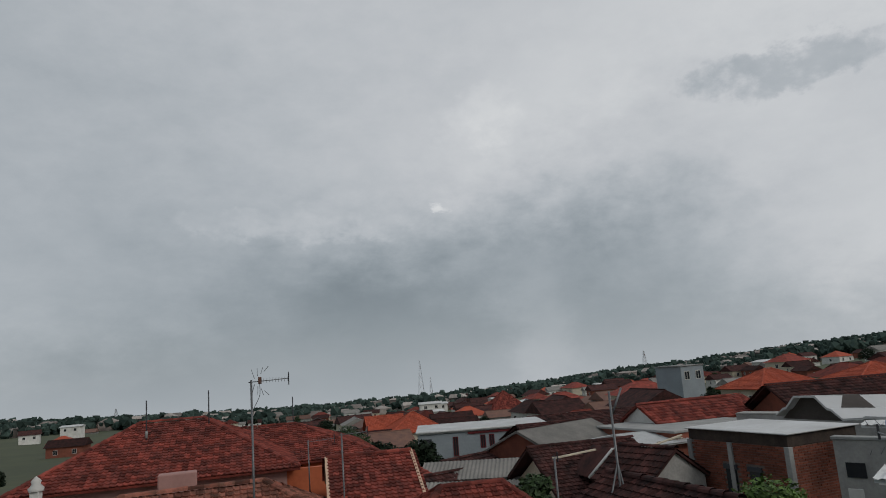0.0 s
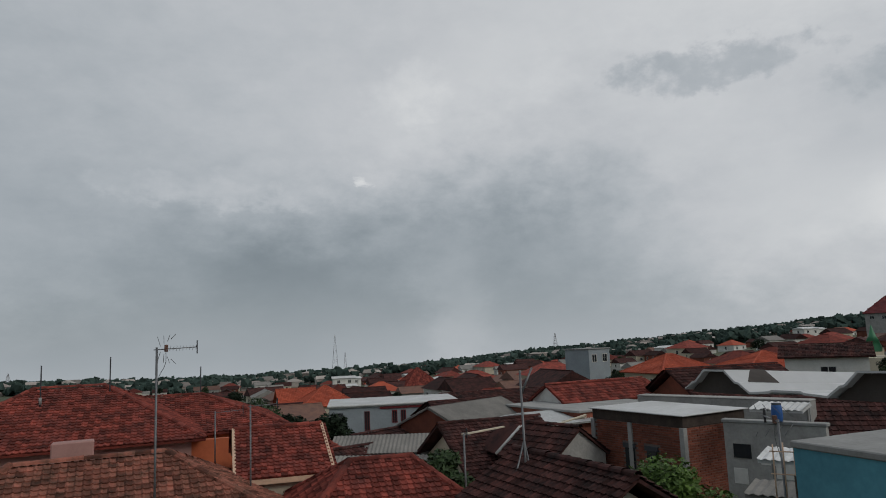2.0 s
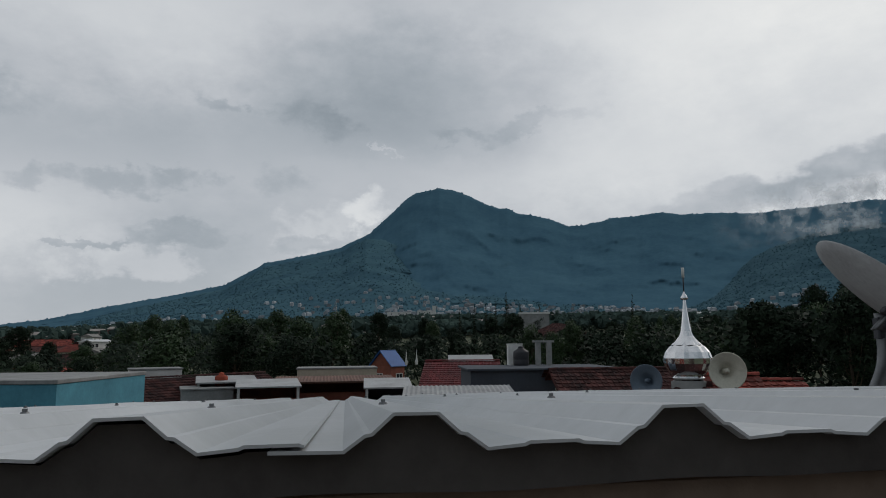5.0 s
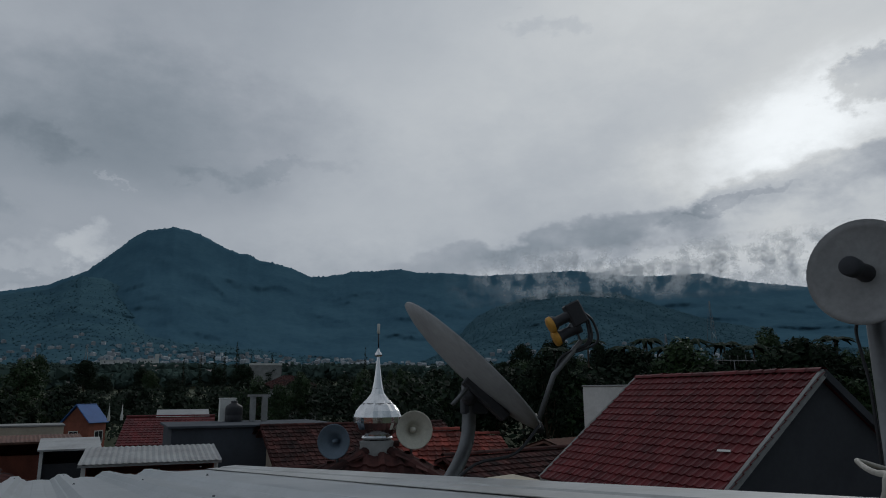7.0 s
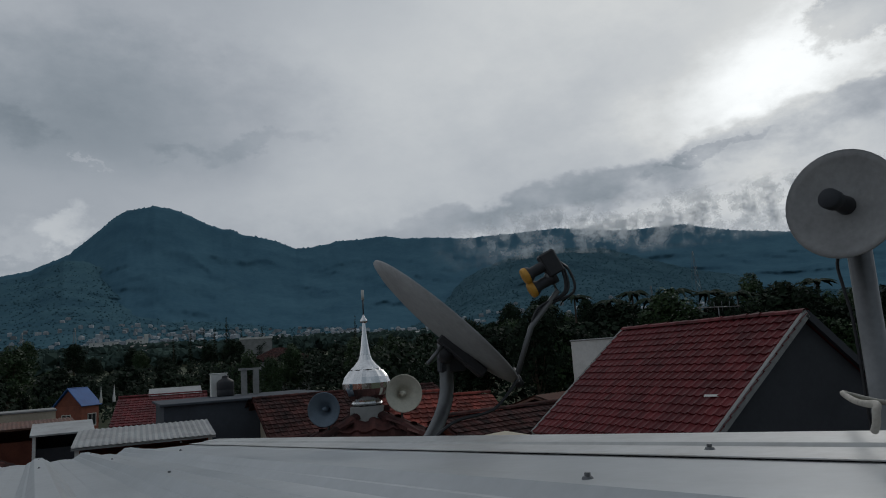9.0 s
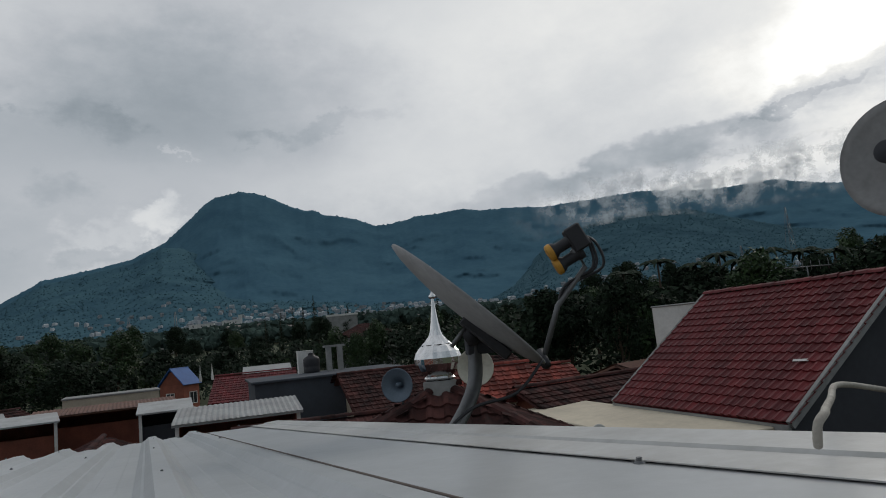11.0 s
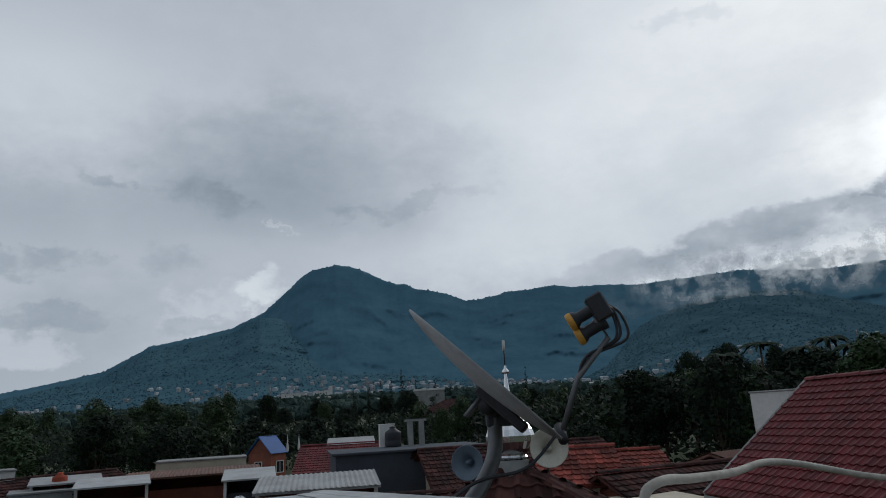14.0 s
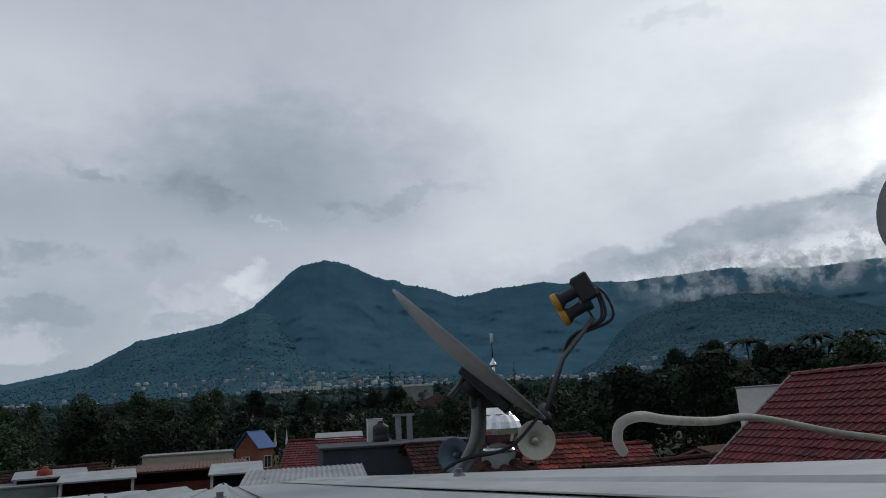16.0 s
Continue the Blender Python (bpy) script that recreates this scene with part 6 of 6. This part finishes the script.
# ---- aerials and masts ----
def yagi(x, y, base, top, yaw, label, boom=0.75, elements=9, reflector=True, r=0.022):
    a = thing("television_antenna", pose(x, y, base, 0, 0, yaw), label, "antenna")
    h = top - base
    tube("mast", [(0, 0, 0), (0, 0, h)], r, M_STEEL, a, n=8)
    tube("boom", [(-0.06, 0, h - 0.05), (boom, 0, h - 0.02)], 0.010, M_STEEL, a, n=6)
    for i in range(elements):
        t = 0.2 + (boom - 0.22) * i / max(elements - 1, 1)
        q = 0.16 - 0.06 * i / elements
        for s in (-1, 1):
            tube("element", [(t, 0, h - 0.03), (t, s * q, h - 0.03 + s * 0.05)], 0.004, M_STEEL, a, n=4)
    boxed("end_plate", (boom - 0.01, boom + 0.012, -0.02, 0.02, h - 0.16, h + 0.12), M_BLACK, a)
    if reflector:
        for s in (-1, 1):
            for k in range(4):
                tube("reflector_rod", [(0.10 + 0.05 * k, -0.30 + 0.2 * k, h - 0.04 + s * (0.06 + 0.05 * k)), (0.02 + 0.11 * k, -0.1 + 0.14 * k, h - 0.04 + s * (0.26 + 0.02 * k))], 0.006, M_STEEL, a, n=4)
        boxed("balun_box", (0.15, 0.22, -0.04, 0.04, h - 0.10, h + 0.05), M_RUST, a, "rusty red junction box", bevel=0.008)
        tube("cable", spline([(0.18, 0, h - 0.1), (0.17, 0.03, h - 0.35), (0.05, 0.02, h - 0.6), (0.025, 0, h - 0.75)], 5), 0.006, M_BLACK, a, n=5)
    return a


yagi(-3.05, 15.7, 3.6, 8.60, 5, "television aerial on a tall steel mast above tiled roofs", 0.8, 10, True, 0.025)
yagi(-1.4, 19.2, 3.5, 7.05, 12, "thin roof mast with a slanted aerial boom", 0.7, 6, False)
yagi(-2.9, 24.5, 4.0, 6.5, 15, "small rusty aerial over the orange wall", 0.9, 9, False)
yagi(4.6, 20.6, 2.5, 5.75, 60, "thin mast beside the small tree", 0.3, 3, False, 0.03)
yagi(8.6, 11.8, 2.0, 6.8, 70, "dark aerial on a mast beside the teal house", 0.8, 9, True)
mast = thing("guyed_mast", pose(4.9, 15.6, 3.0), "guyed lattice-like steel mast standing on a dark roof", "mast")
tube("pole", [(0, 0, 0), (-0.05, 0, 4.75)], 0.028, M_STEEL, mast, n=6)
for s in (-0.9, 0.45):
    tube("stay", [(s, 0.1, 0.3), (-0.03, 0, 3.2)], 0.02, M_STEEL, mast, n=5)
tube("crossarm", [(-0.05, 0, 4.2), (0.28, 0.1, 4.8)], 0.025, M_STEEL, mast, n=6)
for az, d, z0, z1 in ((-18.5, 29.5, 6.8, 8.2), (-14.1, 30.2, 6.8, 8.4), (-7.8, 34.0, 5.9, 7.8)):
    p = bearing(az, d)
    rod = thing("lightning_rod", pose(p.x, p.y, z0), "thin lightning rod on a roof ridge", "rod")
    tube("rod", [(0, 0, -0.2), (0, 0, z1 - z0)], 0.025, M_DARKWALL, rod, n=6)
    tube("collar", [(0, 0, 0.0), (0, 0, 0.25)], 0.05, M_GREY, rod, n=8)
gate = thing("gate_post", pose(*bearing(-25.5, 17, 2.0)), "white-topped gate pillar beside the red roofs", "post")
boxed("pillar", (-0.09, 0.09, -0.09, 0.09, 0, 4.7), M_WHITE, gate, bevel=0.01)
lathe("cap", [(0.14, 4.7), (0.15, 4.76), (0.08, 4.84), (0.10, 4.9), (0.0, 5.0)], M_WHITE, gate, n=12)


def lattice_tower(az, dist, el, label, width=3.0):
    p = bearing(az, dist)
    g = land(p.x, p.y)
    h = EYE + dist * math.tan(radians(el)) - g
    t = thing("radio_tower", pose(p.x, p.y, g), label, "tower", "towers on the horizon")
    for sx, sy in ((-1, -1), (1, -1), (1, 1), (-1, 1)):
        tube("tower_leg", [(sx * width / 2, sy * width / 2, 0), (sx * 0.3, sy * 0.3, h)], 0.12, M_STEEL, t, n=4)
    n = 9
    for i in range(n):
        q0, q1 = i / n, (i + 1) / n
        w0, w1 = width / 2 * (1 - q0) + 0.3 * q0, width / 2 * (1 - q1) + 0.3 * q1
        tube("brace", [(-w0, -w0, h * q0), (w1, -w1, h * q1)], 0.08, M_RUST if i % 2 else M_WHITE, t, n=4)
        tube("brace", [(w0, -w0, h * q0), (-w1, -w1, h * q1)], 0.08, M_RUST if i % 2 else M_WHITE, t, n=4)


for az, dist, el, w in ((2.6, 900, 0.9, 9), (3.4, 900, -0.5, 5), (20.6, 600, 0.3, 5), (-20.5, 700, -1.0, 5), (128.2, 620, 7.0, 9), (124.8, 500, 4.6, 4), (76.6, 620, 3.6, 4), (79.9, 620, 3.8, 4)):
    lattice_tower(az, dist, el, "thin lattice radio tower far off", w)

# dormer and stray pieces on the old roof, the pink parapet, the orange wall
dormer = thing("dormer", pose(7.9, 25.6, 4.5, 0, 0, 8), "pale dormer gable with white bargeboards", "dormer")
raw("dormer_face", [(-0.9, 0, -0.1), (0.9, 0, -0.1), (0, 0, 0.65), (-0.9, 1.2, -0.1), (0.9, 1.2, -0.1), (0, 1.2, 0.65)], [(0, 1, 2), (5, 4, 3), (0, 3, 4, 1)], M_CREAM, dormer)
for s in (-1, 1):
    tube("bargeboard", [(s * 1.05, -0.1, -0.2), (0, -0.1, 0.72)], 0.07, M_WHITE, dormer, n=4)
    raw("dormer_roof", [(s * 1.05, -0.1, -0.16), (0, -0.1, 0.74), (0, 1.6, 0.74), (s * 1.05, 1.6, -0.16), (s * 1.05, -0.1, -0.2), (0, -0.1, 0.70), (0, 1.6, 0.70), (s * 1.05, 1.6, -0.2)],
        [(0, 1, 2, 3), (7, 6, 5, 4), (0, 4, 5, 1), (2, 6, 7, 3)], M_TILE_DARK, dormer)
pk = boxed("parapet_block", (-0.5, 0.5, -0.25, 0.25, -1.5, 0.42), M_PINK, None, bevel=0.03)
pk.matrix_world = pose(-6.0, 20.4, 5.85, 0, 0, 14)
tagged(pk, "pink rendered parapet block behind the mossy roof", "parapet")
ow = boxed("orange_wall", (-1.6, 1.2, -0.15, 0.15, -4.0, 0.0), M_ORANGEWALL)
ow.matrix_world = pose(-3.1, 26.9, 5.35, 0, 0, 8)
tagged(ow, "orange painted house wall under the eaves", "wall")


# ---- clutter between the brick house and the teal house ----
lean_to = thing("shed", pose(12.9, 18.6, 0, 0, 0, -55), "grey rendered lean-to with flaking plaster", "shed")
boxed("wall", (-0.9, 1.9, -0.12, 0.12, -1.0, 5.75), M_BLOCK, lean_to)
boxed("parapet", (-0.95, 1.95, -0.16, 0.16, 5.75, 5.85), M_GREY, lean_to, bevel=0.02)
boxed("window", (-0.65, -0.15, -0.15, 0.0, 4.75, 5.15), M_GLASS, lean_to, "small dark window")
for x0, x1, z0, z1 in ((-0.7, -0.3, 4.0, 4.45), (0.1, 0.55, 4.6, 4.95), (0.5, 1.3, 4.25, 4.7), (1.25, 1.6, 4.6, 5.2)):
    boxed("plaster_patch", (x0, x1, -0.132, -0.1, z0, z1), M_WHITE, lean_to, "pale plaster patch", bevel=0.008)
for x, y, z, yaw, w, d, lb in ((14.3, 19.3, 6.05, -52, 1.5, 1.1, "pale sheet roof piece laid over the yard"), (11.0, 14.3, 5.55, -50, 1.7, 1.0, "white sheet roof over the side passage"), (10.0, 13.0, 5.1, -50, 2.2, 0.9, "grey cement canopy over the side passage")):
    cv = thing("canopy", pose(x, y, z, 0, 0, yaw), lb, "canopy")
    slope(cv, (-w / 2, -d / 2, 0), (w / 2, -d / 2, 0), (w / 2, d / 2, 0.12), (-w / 2, d / 2, 0.12), M_ZINC if "cement" not in lb else M_ASBESTOS, "sheet")
    for sx in (-1, 1):
        tube("post", [(sx * (w / 2 - 0.1), d / 2 - 0.1, -z), (sx * (w / 2 - 0.1), d / 2 - 0.1, 0.02)], 0.04, M_GREY, cv, n=6)
drum = thing("barrel", pose(13.05, 17.8, 5.86), "dark blue plastic barrel standing on the parapet", "barrel")
lathe("barrel_body", [(0.0, 0.0), (0.12, 0.0), (0.14, 0.05), (0.15, 0.22), (0.14, 0.42), (0.12, 0.48), (0.0, 0.48)], M_BLUE, drum, n=18)
lathe("barrel_lid", [(0.125, 0.47), (0.13, 0.52), (0.0, 0.53)], M_NAVY, drum, n=18)
rack = thing("bamboo_rack", pose(8.55, 11.4, 5.75, 0, 0, -55), "light bamboo drying rack beside the teal house", "rack")
for k in range(5):
    tube("upright", [(-0.36 + 0.18 * k, 0, -0.4), (-0.36 + 0.18 * k, 0.02, 0.62 + 0.05 * (k % 2))], 0.014, M_TRIM, rack, n=6)
for z in (0.1, 0.5):
    tube("rail", [(-0.42, 0.01, z), (0.42, 0.01, z + 0.03)], 0.012, M_TRIM, rack, n=6)
tube("prop", [(0, 0, 0.1), (0, 0.1, -5.75)], 0.03, M_BARK, rack, n=6)
# timber and pipes lying about on the old roofs
rj = random.Random(9)
for x, y, z, ln, yaw in ((6.6, 26.0, 5.1, 2.2, 30), (8.4, 27.2, 4.6, 1.6, 70), (10.4, 27.6, 5.0, 2.4, 15), (12.0, 30.4, 4.75, 2.0, 100)):
    bt = thing("batten", pose(x, y, z, 0, rj.uniform(-14, 14), yaw), "weathered pale timber batten lying on the roof", "batten")
    boxed("board", (-ln / 2, ln / 2, -0.05, 0.05, -0.03, 0.03), M_CREAM, bt, bevel=0.006)
# grey sheet lean-tos and a pale gable in the middle of the roofs
house("shed", "low lean-to under weathered grey sheets", 3.6, 33.0, -14, 4.6, 3.4, 3.75, 4.3, M_ASBESTOS, M_GREY, "gable", "sheet", windows=0, over=0.1, cat="shed")
house("house", "small dark tiled house with a pale gable wall", 8.6, 24.0, -64, 2.6, 3.0, 4.4, 5.4, M_TILE_DARK, M_BLOCK, "gable", "rows", windows=0, over=0.12)
house("house", "narrow house with a red tile roof", 17.2, 40.5, 12, 6.5, 4.0, 4.7, 5.7, M_TILE_RED, M_WHITE, "gable", "rows", windows=0, over=0.2)
# pale sheet lying on the maroon roof and the dish on the low gable
shard = boxed("broken_tile_sheet", (-0.42, 0.42, -0.05, 0.05, 0.0, 0.012), M_WHITE, red)
shard.matrix_local = pose(2.35, -2.05, 7.48, 38, 0, 24) @ Matrix.Scale(0.6, 4)
small = thing("small_dish", pose(10.9, -5.65, 6.45, 0, 0, 30), "small white dish on a stub mast beside the low roofs", "dish")
bowl("reflector", 0.15, 0.19, 0.04, M_WHITE, small, pose(0, 0, 0.42, 80, 0, 60))
tube("stub", [(0, 0, -0.9), (0, 0, 0.42)], 0.02, M_STEEL, small, n=6)


# ---- mist on the far ridge ----
def mist():
    mt = M_CLOUD
    nt = mt.node_tree
    L = nt.links.new
    p = nt.nodes["Principled BSDF"]
    tc = nt.nodes.new("ShaderNodeTexCoord")
    sep = nt.nodes.new("ShaderNodeSeparateXYZ")
    L(tc.outputs["UV"], sep.inputs[0])
    n = nt.nodes.new("ShaderNodeTexNoise")
    n.inputs["Scale"].default_value, n.inputs["Detail"].default_value, n.inputs["Roughness"].default_value = 1.0, 6.0, 0.6
    mp = nt.nodes.new("ShaderNodeMapping")
    mp.inputs["Scale"].default_value = (26, 3.2, 1)
    L(tc.outputs["UV"], mp.inputs[0])
    L(mp.outputs[0], n.inputs["Vector"])

    def m(op, a, b):
        q = nt.nodes.new("ShaderNodeMath")
        q.operation, q.use_clamp = op, op != "SUBTRACT"
        for s, v in zip(q.inputs, (a, b)):
            if isinstance(v, float):
                s.default_value = v
            else:
                L(v, s)
        return q.outputs[0]

    u, v = sep.outputs[0], sep.outputs[1]
    side = m("MULTIPLY", m("MULTIPLY", m("MULTIPLY", u, m("SUBTRACT", 1.0, u)), 3.4), 1.0)
    rise = m("MULTIPLY", m("MULTIPLY", v, m("SUBTRACT", 1.0, v)), 3.6)
    a = m("MULTIPLY", m("SUBTRACT", m("ADD", n.outputs[0], 0.0), 0.42), 5.0)
    thick = m("MULTIPLY", m("MULTIPLY", a, rise), m("MULTIPLY", side, 1.4))
    front, through_light, clear = nt.nodes.new("ShaderNodeBsdfDiffuse"), nt.nodes.new("ShaderNodeBsdfTranslucent"), nt.nodes.new("ShaderNodeBsdfTransparent")
    for q in (front, through_light):
        q.inputs[0].default_value = (0.88, 0.90, 0.92, 1)
    both, sheet = nt.nodes.new("ShaderNodeMixShader"), nt.nodes.new("ShaderNodeMixShader")
    both.inputs[0].default_value = 0.6
    L(front.outputs[0], both.inputs[1])
    L(through_light.outputs[0], both.inputs[2])
    L(thick, sheet.inputs[0])
    L(clear.outputs[0], sheet.inputs[1])
    L(both.outputs[0], sheet.inputs[2])
    L(sheet.outputs[0], nt.nodes["Material Output"].inputs[0])
    nt.nodes.remove(p)
    k = 40
    verts, faces = [], []
    for i in range(k + 1):
        az = 107 + 40 * i / k
        for j in range(9):
            e = 7.2 + 5.0 * j / 8 + 0.02 * (az - 125)
            r = 1840 + 60 * noise.noise((az * 0.3, j * 0.5, 1))
            x, y = r * math.sin(radians(az)), r * math.cos(radians(az))
            verts.append((x, y, EYE + r * math.tan(radians(e))))
    for i in range(k):
        for j in range(8):
            o = i * 9 + j
            faces.append((o, o + 9, o + 10, o + 1))
    ob = raw("backdrop_mist", verts, faces, mt, smooth=True)
    uv = ob.data.uv_layers.new(name="sheet")
    for lp in ob.data.loops:
        uv.data[lp.index].uv = (lp.vertex_index // 9 / k, lp.vertex_index % 9 / 8)
    tagged(ob, "white mist drifting along the far ridge", "mist", kind="structure")


mist()
